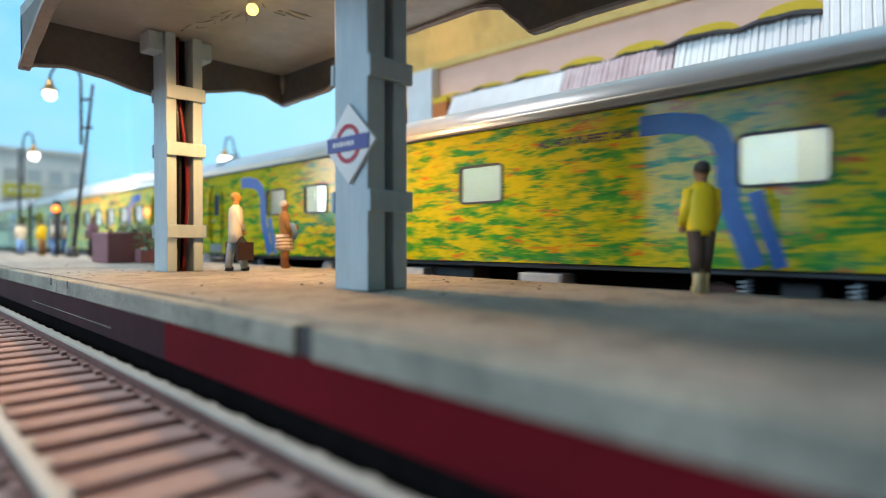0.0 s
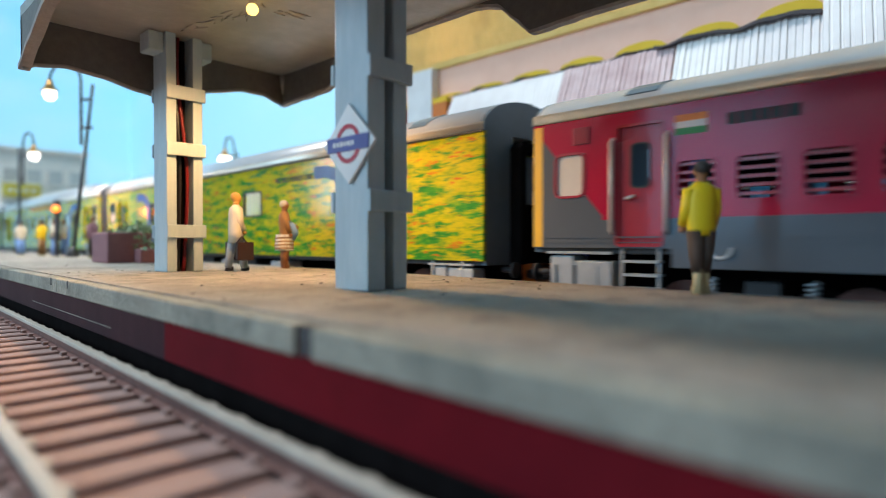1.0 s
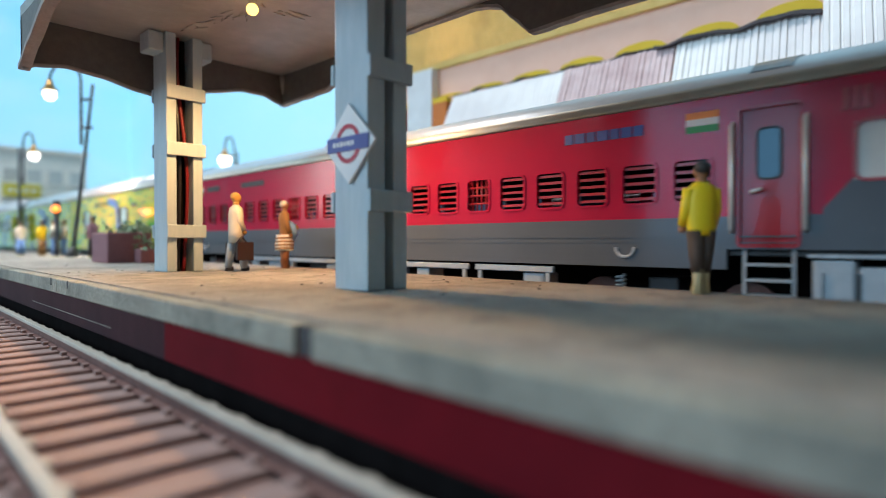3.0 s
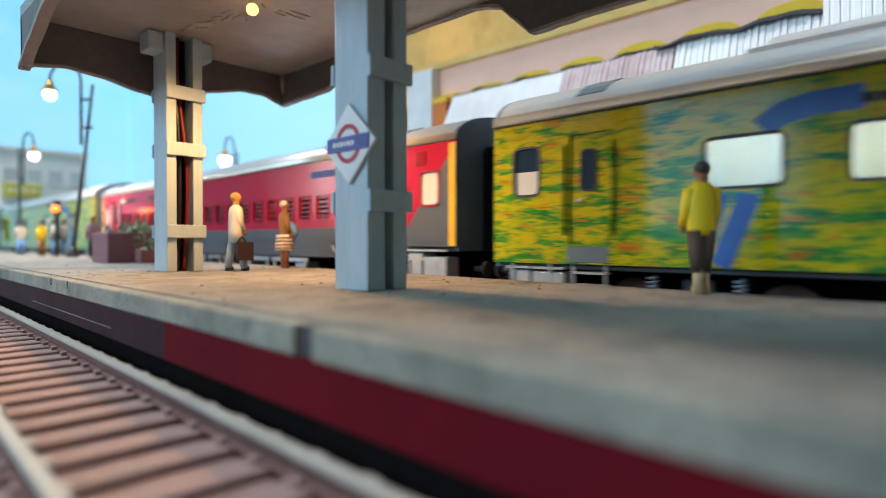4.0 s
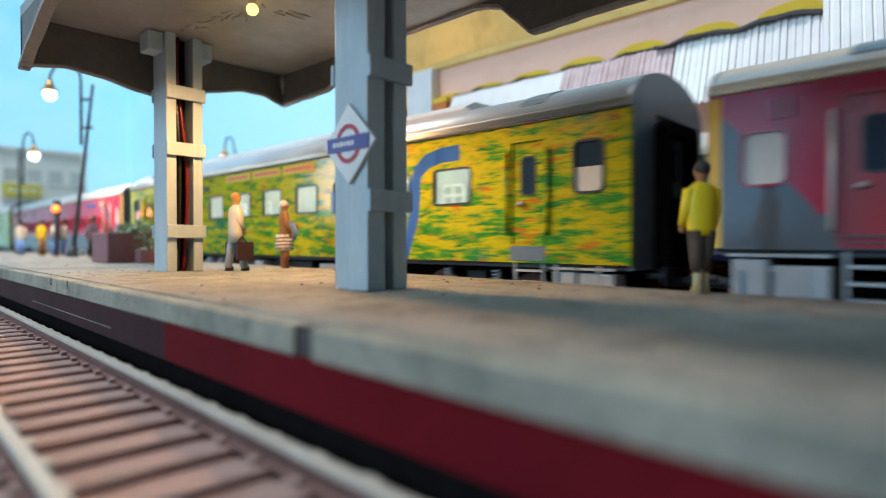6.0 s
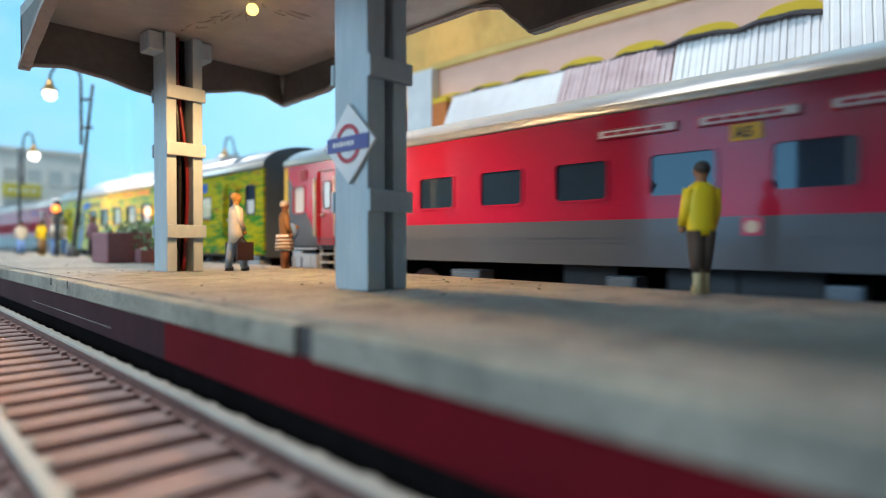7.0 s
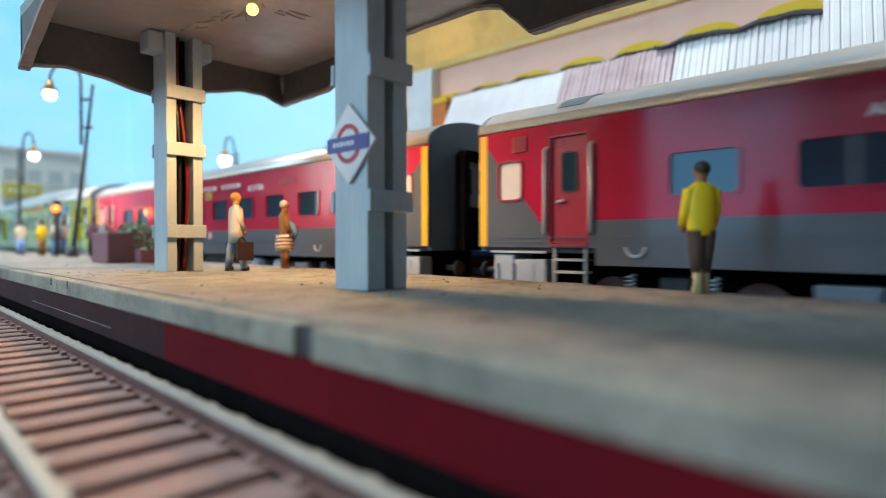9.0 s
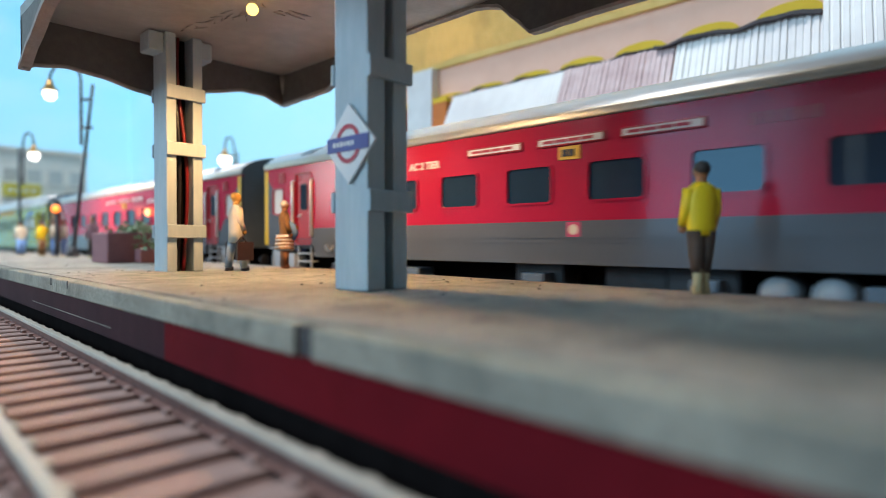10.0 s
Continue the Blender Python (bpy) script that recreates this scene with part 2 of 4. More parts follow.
    "shoe": surface("tan_shoe_paint", (0.42, 0.32, 0.16), (0.5, 0.4, 0.22), 300, 0.6),
    "kurta": surface("cream_kurta_paint", (0.58, 0.51, 0.39), (0.65, 0.58, 0.46), 300, 0.65),
    "shawl": surface("brown_shawl_paint", (0.24, 0.12, 0.04), (0.3, 0.16, 0.06), 300, 0.7),
    "cloth_blue": surface("pale_blue_cloth_paint", (0.14, 0.28, 0.62), (0.22, 0.38, 0.70), 300, 0.7),
    "case": surface("brown_suitcase_paint", (0.026, 0.010, 0.009), (0.04, 0.015, 0.013), 300, 0.5),
    "icf_blue": surface("dark_blue_coach_paint", (0.015, 0.025, 0.13), (0.02, 0.035, 0.16), 150, 0.35, relief=0.05),
    "icf_light": surface("light_blue_band_paint", (0.05, 0.3, 0.55), (0.07, 0.34, 0.6), 150, 0.35, relief=0.05),
    "plaster": surface("room_wall_paint", (0.36, 0.35, 0.33), (0.40, 0.39, 0.37), 12, 0.85, relief=0.1),
    "board": surface("plywood_board", (0.36, 0.25, 0.15), (0.42, 0.3, 0.19), 40, 0.7),
    "far_wall": surface("grey_model_building", (0.78, 0.76, 0.70), (0.84, 0.82, 0.75), 120, 0.8),
    "far_glass": clear_glass("far_window_glass", (0.62, 0.63, 0.6), 0.2),
    "far_sign": surface("yellow_name_board", (0.62, 0.50, 0.02), (0.66, 0.55, 0.03), 120, 0.6),
}


def sky_material():
    m, nt, bs = shader("glowing_painted_sky")
    v = coords(nt, (1, 1, 2.2))
    n = noise_tex(nt, v, 5.0, 5, 0.55)
    sep = nt.nodes.new("ShaderNodeSeparateXYZ")
    nt.links.new(coords(nt), sep.inputs[0])
    up = ramp(nt, math_node(nt, "MULTIPLY", sep.outputs[2], 1.3), [(0.0, (0.48, 0.80, 0.93)), (0.45, (0.40, 0.77, 0.93)), (1.0, (0.12, 0.58, 0.86))])
    col = mixed(nt, ramp(nt, n.outputs[0], [(0.45, (0, 0, 0)), (0.75, (0.6, 0.6, 0.6))]), up, (0.55, 0.83, 0.97))
    nt.links.new(col, bs.inputs["Base Color"])
    nt.links.new(col, bs.inputs["Emission Color"])
    # glow added to the board's paint for brightness; the board is no lamp
    bs.inputs["Emission Strength"].default_value = 0.37
    bs.inputs["Roughness"].default_value = 0.9
    return m


M["sky"] = sky_material()

# ---------------------------------------------------------------- mesh helpers


def box(bm, x0, x1, y0, y1, z0, z1, mat=0):
    vs = [bm.verts.new((x, y, z)) for z in (z0, z1) for y in (y0, y1) for x in (x0, x1)]
    for q in ((0, 2, 3, 1), (4, 5, 7, 6), (0, 1, 5, 4), (2, 6, 7, 3), (0, 4, 6, 2), (1, 3, 7, 5)):
        bm.faces.new([vs[i] for i in q]).material_index = mat
    return vs


def soft_box(x0, x1, y0, y1, z0, z1, r=0.03, seg=2):
    bm = bmesh.new()
    box(bm, x0, x1, y0, y1, z0, z1)
    bmesh.ops.bevel(bm, geom=bm.edges[:], offset=r, segments=seg, affect="EDGES", profile=0.5)
    return bm


def tube(bm, points, radii, seg=8, mat=0, cap=True):
    """A round bar through the points; radii one number or one for each point."""
    pts = [Vector(p) for p in points]
    if not isinstance(radii, (list, tuple)):
        radii = [radii] * len(pts)
    rings = []
    ref = None
    for i, p in enumerate(pts):
        t = (pts[min(i + 1, len(pts) - 1)] - pts[max(i - 1, 0)]).normalized()
        if ref is None:
            ref = t.orthogonal().normalized()
        ref = (ref - t * ref.dot(t)).normalized()
        side = t.cross(ref)
        rings.append([bm.verts.new(p + radii[i] * (math.cos(k * 2 * math.pi / seg) * ref + math.sin(k * 2 * math.pi / seg) * side)) for k in range(seg)])
    for a, b in zip(rings, rings[1:]):
        for k in range(seg):
            f = bm.faces.new((a[k], a[(k + 1) % seg], b[(k + 1) % seg], b[k]))
            f.material_index, f.smooth = mat, True
    if cap:
        bm.faces.new(rings[0][::-1]).material_index = mat
        bm.faces.new(rings[-1]).material_index = mat


def ball(bm, c, r, mat=0, scale=(1, 1, 1), u=12, v=8):
    m = Matrix.Translation(c) @ Matrix.Diagonal((r * scale[0], r * scale[1], r * scale[2], 1))
    got = bmesh.ops.create_uvsphere(bm, u_segments=u, v_segments=v, radius=1, matrix=m)
    for f in {f for vert in got["verts"] for f in vert.link_faces}:
        f.material_index, f.smooth = mat, True


def prism(bm, outline, axis, lo, hi, mat=0):
    """An outline of (a, b) pairs drawn out along x, y or z from lo to hi."""
    def at(a, b, c):
        return {"x": (c, a, b), "y": (a, c, b), "z": (a, b, c)}[axis]
    low = [bm.verts.new(at(a, b, lo)) for a, b in outline]
    top = [bm.verts.new(at(a, b, hi)) for a, b in outline]
    n = len(outline)
    for i in range(n):
        bm.faces.new((low[i], low[(i + 1) % n], top[(i + 1) % n], top[i])).material_index = mat
    bm.faces.new(low[::-1]).material_index = mat
    bm.faces.new(top).material_index = mat


def rounded(y0, y1, z0, z1, r, seg=4):
    out = []
    for cy, cz, a0 in ((y1 - r, z1 - r, 0), (y0 + r, z1 - r, 90), (y0 + r, z0 + r, 180), (y1 - r, z0 + r, 270)):
        for k in range(seg + 1):
            a = radians(a0 + 90 * k / seg)
            out.append((cy + r * math.cos(a), cz + r * math.sin(a)))
    return out


def ring_frame(y0, y1, z0, z1, w, r, x0, x1):
    """A rounded window frame in the plane x = const, from x0 (outer face) to x1."""
    bm = bmesh.new()
    o, i = rounded(y0 - w, y1 + w, z0 - w, z1 + w, r + w), rounded(y0, y1, z0, z1, r)
    rows = [[bm.verts.new((x, a, b)) for a, b in loop] for x, loop in ((x1, o), (x0, o), (x0, i), (x1, i))]
    n = len(o)
    for a, b in zip(rows, rows[1:]):
        for k in range(n):
            bm.faces.new((a[k], a[(k + 1) % n], b[(k + 1) % n], b[k]))
    return bm


def link(name, bm, mats, parent=None):
    bmesh.ops.recalc_face_normals(bm, faces=bm.faces[:])
    bmesh.ops.scale(bm, vec=(CM, CM, CM), verts=bm.verts[:])
    me = bpy.data.meshes.new(name)
    bm.to_mesh(me)
    bm.free()
    for m in mats if isinstance(mats, (list, tuple)) else [mats]:
        me.materials.append(M[m])
    ob = new(name, me)
    ob.parent = parent
    return ob


def part(name, bm, mats, parent, label=""):
    return tagged(link(name, bm, mats, parent), label)


def box_part(name, x0, x1, y0, y1, z0, z1, mat, parent, r=0.0, label=""):
    if r:
        return part(name, soft_box(x0, x1, y0, y1, z0, z1, r), mat, parent, label)
    bm = bmesh.new()
    box(bm, x0, x1, y0, y1, z0, z1)
    return part(name, bm, mat, parent, label)


def thing(name, label, category, group="", x=0.0, y=0.0, z=0.0):
    ob = new(name)
    ob.empty_display_size = CM
    ob.location = (x * CM, y * CM, z * CM)
    return tagged(ob, label, category, group)


def lettering(text, size, parent, mat, x, y, z, name="lettering"):
    """Raised text on a side that faces -x; it reads from +y to -y."""
    cu = bpy.data.curves.new(name, "FONT")
    cu.body, cu.size, cu.extrude, cu.offset = text, size * CM, 0.006 * CM, size * 0.035 * CM
    tmp = new("text_source", cu)
    bpy.context.view_layer.update()
    me = bpy.data.meshes.new_from_object(tmp.evaluated_get(bpy.context.evaluated_depsgraph_get()))
    bpy.data.objects.remove(tmp)
    me.materials.clear()
    me.materials.append(M[mat])
    me.transform(pose(x * CM, y * CM, z * CM, 90, 0, -90))
    ob = new(name, me)
    ob.parent = parent
    return ob


def bars(parent, mat, x, y0, widths, z0, z1, name="lettering"):
    bm = bmesh.new()
    y = y0
    for w in widths:
        if w > 0:
            box(bm, x - 0.012, x + 0.01, y - w, y, z0, z1)
        y -= abs(w) + 0.03
    return part(name, bm, mat, parent)

# ---------------------------------------------------------------- setting


def setting(name, bm, mat, label, category):
    return tagged(link(name, bm, mat), label, category, kind="structure")


def slab(name, x0, x1, y0, y1, z0, z1, mat, label, category):
    bm = bmesh.new()
    box(bm, x0, x1, y0, y1, z0, z1)
    return setting(name, bm, mat, label, category)


def turned(ob):
    """Turns a piece of the platform or its track by its small angle to the train's track."""
    ob.matrix_world = pose(2.9 * CM, 3.5 * CM, 0, 0, 0, -1.5) @ pose(-2.9 * CM, -3.5 * CM, 0)
    return ob


def build_setting():
    slab("ground", -12, 75, -125, 165, -0.9, -0.42, "base", "brown painted model railway baseboard", "ground")
    slab("table", -14, 77, -127, 167, -3.5, -0.9, "board", "plywood table board under the model railway", "table")
    bm = bmesh.new()
    prism(bm, [(2.39, -30), (8.9, -30), (9.07, 1.0), (9.72, 13.0), (9.75, 78), (5.22, 78)], "z", 0.72, 1.02)
    setting("platform_deck", bm, "slab", "sandy grey concrete platform surface of the model station", "platform")
    turned(slab("platform_plinth", 3.1, 8.9, -30, 8.5, -0.42, 0.718, "plinth", "maroon red painted platform wall under the slab", "platform wall"))
    turned(slab("platform_plinth", 3.1, 7.2, 8.5, 78, -0.42, 0.718, "plinth_dark", "dark aubergine painted platform wall under the slab", "platform wall"))
    turned(slab("plinth_scratch", 3.092, 3.1, 11.0, 17.5, 0.30, 0.315, "slab_side", "thin pale scratch on the platform wall", "scratch"))
    # shade at the wall's foot, put in as a thin black strip
    turned(slab("platform_foot_shade", 3.09, 3.1, -30, 78, -0.42, 0.12, "black", "black strip for the shade along the foot of the platform wall", "platform wall"))
    edge = new("platform_edge")
    tagged(edge, "pale grey concrete edge stones of the platform with dark joints", "platform edge", kind="structure")
    cuts = [-30, -21, -11, -3.6, 4.47]
    y = 4.75
    while y < 78:
        cuts.append(y)
        y += 9.4
    cuts.append(78)
    rng = random.Random(4)
    for a, b in zip(cuts, cuts[1:]):
        if abs(b - a) < 0.5:
            continue
        bm = soft_box(2.94, 3.2, a + 0.012, b - 0.012, 0.715, 1.017 + rng.uniform(-0.006, 0.004), 0.018, 1)
        part("edge_stone", bm, "slab_side", edge)
    box_part("joint", 3.0, 3.19, 4.45, 4.77, 0.72, 1.0, "joint", edge, label="dark recessed joint between edge stones")
    for y0 in (13.2, 14.6):
        box_part("crack", 2.932, 2.97, y0, y0 + 0.07, 0.86, 1.01, "joint", edge, label="small dark chip in the edge stone")
    turned(edge)
    # grit on the deck
    bm = bmesh.new()
    for _ in range(110):
        px, py = rng.uniform(3.3, 9.2), rng.uniform(4, 24)
        s = rng.uniform(0.006, 0.02)
        box(bm, px - s, px + s * 1.6, py - s, py + s, 1.02, 1.02 + s * 0.7)
    tagged(link("platform_grit", bm, "joint"), "dark crumbs of grit strewn over the platform", "grit", kind="stuff")


def rail_profile(x):
    return [(x - 0.10, -0.25), (x + 0.10, -0.25), (x + 0.10, -0.225), (x + 0.02, -0.20), (x + 0.02, -0.085), (x + 0.062, -0.065),
            (x + 0.062, -0.01), (x + 0.05, 0.0), (x - 0.05, 0.0), (x - 0.062, -0.01), (x - 0.062, -0.065), (x - 0.02, -0.085), (x - 0.02, -0.20), (x - 0.10, -0.225)]


def build_track(xa, xb, y0, y1, first, last, label):
    track = thing("railway_track", label, "railway track")
    track["kind"] = "structure"
    for x in (xa, xb):
        bm = bmesh.new()
        prism(bm, rail_profile(x), "y", y0, y1)
        for f in bm.faces:
            f.material_index = 1 if f.calc_center_median().z > -0.062 and abs(f.normal.y) < 0.5 else 0
        part("rail", bm, ["rail_web", "rail_head"], track, "rusty rail with a worn bright head")
    left, right = xa - 0.62, min(xb + 0.62, 3.04) if xb < 5 else xb + 0.62
    box_part("track_bed", left, right, y0, y1, -0.42, -0.335, "base", track)
    bm = soft_box(left, right, -0.20, 0.20, -0.43, -0.25, 0.02, 1)
    for x in (xa, xb):
        for s in (-1, 1):
            box(bm, x + s * 0.12 - 0.045, x + s * 0.12 + 0.045, -0.07, 0.07, -0.25, -0.19)
        box(bm, x + 0.07, x + 0.13, -0.09, 0.09, -0.25, -0.03, 1)
    src = part("sleeper", bm, ["sleeper", "rail_head"], track)
    rng = random.Random(9)
    n = int((last - first) / 0.72)
    src.location = (0, first * CM, 0)
    for k in range(1, n):
        ob = new("sleeper", src.data)
        ob.parent = track
        ob.location = (rng.uniform(-0.01, 0.01) * CM, (first + 0.72 * k + rng.uniform(-0.015, 0.015)) * CM, 0)
    return track


def smooth_line(pts, steps=6):
    out = []
    for (a0, z0), (a1, z1) in zip(pts, pts[1:]):
        for k in range(steps):
            t = k / steps
            e = t * t * (3 - 2 * t) * 0.4 + t * 0.6
            out.append((a0 + (a1 - a0) * t, z0 + (z1 - z0) * e))
    return out + [pts[-1]]


def build_canopy():
    canopy = thing("platform_canopy", "grey card platform canopy with scalloped fascia boards and glue marks", "canopy")
    box_part("roof_panel", 3.1, 10.05, -6, 16.6, 7.06, 7.3, "soffit", canopy)
    end = smooth_line([(3.1, 5.84), (3.35, 5.97), (4.0, 6.07), (4.8, 5.98), (5.6, 5.80), (6.2, 5.73), (6.8, 5.84), (7.6, 6.14), (8.6, 6.36), (9.3, 6.35), (9.75, 6.2), (10.05, 6.13)])
    bm = bmesh.new()
    prism(bm, end + [(10.05, 7.06), (3.1, 7.06)], "y", 16.48, 16.6)
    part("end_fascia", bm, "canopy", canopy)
    bm = bmesh.new()
    tube(bm, [(x, 16.5, z) for x, z in end], 0.05, 6)
    part("raw_edge", bm, "canopy_edge", canopy, "frayed card edge of the fascia")
    front = smooth_line([(-6, 6.1), (5.8, 6.1), (7.0, 6.08), (7.6, 6.5), (8.6, 6.95), (9.8, 7.02), (12.5, 7.0), (14.3, 6.7), (15.6, 6.25), (16.6, 5.84)])
    back = smooth_line([(-6, 6.12), (5.8, 6.12), (6.95, 6.08), (7.3, 6.42), (7.8, 6.86), (8.5, 7.02), (11.6, 7.02), (13.0, 6.6), (14.1, 6.2), (15.3, 6.16), (16.6, 6.13)])
    for x, line, r in ((3.1, front, 0.1), (9.93, back, 0.05)):
        bm = bmesh.new()
        prism(bm, line + [(16.6, 7.06), (-6, 7.06)], "x", x, x + 0.12)
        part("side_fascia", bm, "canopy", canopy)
        bm = bmesh.new()
        fray = random.Random(int(x))
        low = [(a, z - 0.02 + fray.uniform(-0.015, 0.012)) for a, z in line]
        prism(bm, low + [(a, z + r) for a, z in line[::-1]], "x", x - r * 0.6, x + 0.12 + r * 0.6)
        part("raw_edge", bm, "canopy_edge", canopy, "pale frayed card edge of the fascia")
    # glue runs on the soffit and in the corner
    bm = bmesh.new()
    rng = random.Random(2)
    for k in range(26):
        if k % 3:
            t = rng.random()
            x, y, dx, dy = 6.1 + 0.5 * t + rng.gauss(0, 0.12), 14.6 - 2.2 * t + rng.gauss(0, 0.15), rng.uniform(-0.25, 0.15), rng.uniform(0.1, 0.5)
        else:
            x, y, dx, dy = rng.uniform(6.4, 7.3), 11.8 + rng.gauss(0, 0.1), rng.uniform(0.1, 0.5), rng.uniform(-0.1, 0.1)
        tube(bm, [(x, y, 7.05), (x + dx * 0.5, y + dy * 0.5, 7.045), (x + dx, y + dy, 7.05)], [0.008, 0.022, 0.006], 6)
    tube(bm, [(9.9, 16.4, 7.0), (9.88, 16.38, 6.7), (9.9, 16.4, 6.45)], [0.1, 0.06, 0.02], 6)
    tagged(part("dried_glue", bm, "glue", canopy, "shiny dried glue strands"), kind="stuff")
    return canopy


def build_lamp_bulb(x, y):
    lamp = thing("canopy_bulb", "small glowing warm bulb under the canopy ceiling", "light bulb", "canopy bulbs", x, y, 7.06)
    bm = bmesh.new()
    tube(bm, [(0, 0, 0), (0, 0, -0.17)], 0.08, 10)
    part("socket", bm, "glue", lamp)
    bm = bmesh.new()
    ball(bm, (0, 0, -0.26), 0.13)
    part("bulb", bm, "bulb", lamp, "glowing warm white bulb").visible_shadow = False
    return lamp


def build_column(x0, y0, wa, gap, wb, battens, label):
    col = thing("canopy_column", label, "column", "canopy columns", x0, y0, 1.02)
    d, h = 0.84, 6.04
    part("post", soft_box(0, wa, 0, d, 0, h, 0.02), "column", col)
    part("post", soft_box(wa + gap, wa + gap + wb, 0, d, 0, h, 0.02), "column", col)
    box_part("back_plate", wa - 0.01, wa + gap + 0.01, 0.5, 0.6, 0, h, "black", col, label="dark infill between the posts")
    w = wa + gap + wb
    for z in battens:
        part("batten", soft_box(-0.02, w + 0.05, -0.09, -0.002, z - 0.17, z + 0.17, 0.02), "column", col)
        part("batten", soft_box(-0.02, w + 0.05, d + 0.002, d + 0.09, z - 0.17, z + 0.17, 0.02), "column", col)
    part("bracket", soft_box(-0.38, -0.003, 0.1, 0.7, h - 0.5, h - 0.02, 0.04), "column", col)
    part("bracket", soft_box(w + 0.003, w + 0.32, 0.1, 0.7, h - 0.5, h - 0.02, 0.05), "column", col)
    for mat, off, bow in (("wire_black", 0.35, 0.1), ("wire_red", 0.65, 0.28)):
        bm = bmesh.new()
        tube(bm, [(wa + gap * (off + bow * math.sin(t * 5.2)), 0.3 + 0.05 * math.sin(t * 9), h * t) for t in [i / 24 for i in range(25)]], 0.045, 8)
        part("wire", bm, mat, col, "thin lamp wire in the column")
    return col


def build_sign(x, y, z):
    sign = thing("station_sign", "white diamond station sign with red ring and blue bar", "sign", "", x, y, z)
    bm = bmesh.new()
    prism(bm, [(0.66, 0), (0, 0.64), (-0.66, 0), (0, -0.64)], "x", -0.05, 0)
    bmesh.ops.bevel(bm, geom=bm.edges[:], offset=0.012, segments=1, affect="EDGES")
    part("board", bm, "white", sign)
    bm = bmesh.new()
    rows = []
    for r, xx in ((0.31, -0.05), (0.31, -0.062), (0.235, -0.062), (0.235, -0.05)):
        rows.append([bm.verts.new((xx, r * math.cos(k * math.pi / 18), r * math.sin(k * math.pi / 18))) for k in range(36)])
    for a, b in zip(rows, rows[1:]):
        for k in range(36):
            bm.faces.new((a[k], a[(k + 1) % 36], b[(k + 1) % 36], b[k]))
    part("ring", bm, "sign_red", sign, "red ring")
    box_part("bar", -0.075, -0.05, -0.52, 0.52, -0.115, 0.115, "sign_blue", sign, label="blue name bar")
    bars(sign, "white", -0.07, 0.36, [0.07, 0.06, 0.07, 0.05, 0.07, 0.06], -0.035, 0.035, "name_bars")
    return sign


# ---------------------------------------------------------------- coaches
WIDE = 3.72


def wall_with_holes(bm, x0, x1, z0, z1, holes):
    """One connected side from y = 0 to -LONG; holes as (y_high, y_low, z_low, z_high)."""
    ys = sorted({0.0, -LONG, *[h[0] for h in holes], *[h[1] for h in holes]})
    zs = sorted({z0, z1, *[h[2] for h in holes], *[h[3] for h in holes]})

    def solid(i, j):
        if not (0 <= i < len(ys) - 1 and 0 <= j < len(zs) - 1):
            return False
        y, z = (ys[i] + ys[i + 1]) / 2, (zs[j] + zs[j + 1]) / 2
        return not any(h[1] < y < h[0] and h[2] < z < h[3] for h in holes)

    grid = {(k, i, j): bm.verts.new((x, y, z)) for k, x in enumerate((x0, x1)) for i, y in enumerate(ys) for j, z in enumerate(zs)}
    for i in range(len(ys) - 1):
        for j in range(len(zs) - 1):
            if not solid(i, j):
                continue
            for k in (0, 1):
                bm.faces.new([grid[k, i, j], grid[k, i + 1, j], grid[k, i + 1, j + 1], grid[k, i, j + 1]])
            for di, dj, p, q in ((-1, 0, (i, j), (i, j + 1)), (1, 0, (i + 1, j), (i + 1, j + 1)), (0, -1, (i, j), (i + 1, j)), (0, 1, (i, j + 1), (i + 1, j + 1))):
                if not solid(i + di, j + dj):
                    bm.faces.new([grid[0, *p], grid[0, *q], grid[1, *q], grid[1, *p]])
    bmesh.ops.delete(bm, geom=[v for v in bm.verts if not v.link_faces], context="VERTS")


def roof_outline(z_eave, z_top, lift=0.0):
    """Section of a coach roof: tightly rounded at the eaves and nearly flat on top."""
    half = [(-0.02, 0.0), (0.0, 0.12), (0.05, 0.26), (0.16, 0.42), (0.34, 0.58), (0.6, 0.73), (0.95, 0.86), (1.35, 0.95), (WIDE / 2, 1.0)]
    left = [(x, z_eave + (z_top - z_eave) * k + lift) for x, k in half]
    return left + [(WIDE - x, z) for x, z in left[-2::-1]]


def ribbon(side, y, sgn, lo=0.0, hi=0.0):
    """Blue ribbon print that bends round a window; sgn 1 has its head towards the rear. It leaves out heights from lo to hi."""
    bm = bmesh.new()
    main = [(-0.42, 1.36), (-0.22, 1.9), (-0.02, 2.4), (0.04, 2.9), (0.04, 3.3), (0.16, 3.62), (0.5, 3.86), (1.0, 3.96), (1.6, 3.97)]
    leg = [(-0.8, 1.36), (-0.62, 1.9), (-0.46, 2.4), (-0.4, 2.62)]
    for pts, w0 in ((main, 0.17), (leg, 0.11)):
        vs = [Vector((p[0], p[1])) for p in pts]
        fine = []
        for i in range(len(vs) - 1):
            for k in range(5):
                fine.append(vs[i].lerp(vs[i + 1], k / 5))
        fine.append(vs[-1])
        prev = None
        for i, p in enumerate(fine):
            t = (fine[min(i + 2, len(fine) - 1)] - fine[max(i - 2, 0)]).normalized()
            nrm = Vector((-t.y, t.x)) * (w0 + 0.02 * i / len(fine))
            if lo < p.y < hi:
                prev = None
                continue
            pair = [bm.verts.new((side, y - sgn * q.x, q.y)) for q in (p - nrm, p + nrm)]
            if prev:
                bm.faces.new((prev[0], prev[1], pair[1], pair[0]))
            prev = pair
    geom = bmesh.ops.extrude_face_region(bm, geom=bm.faces[:])
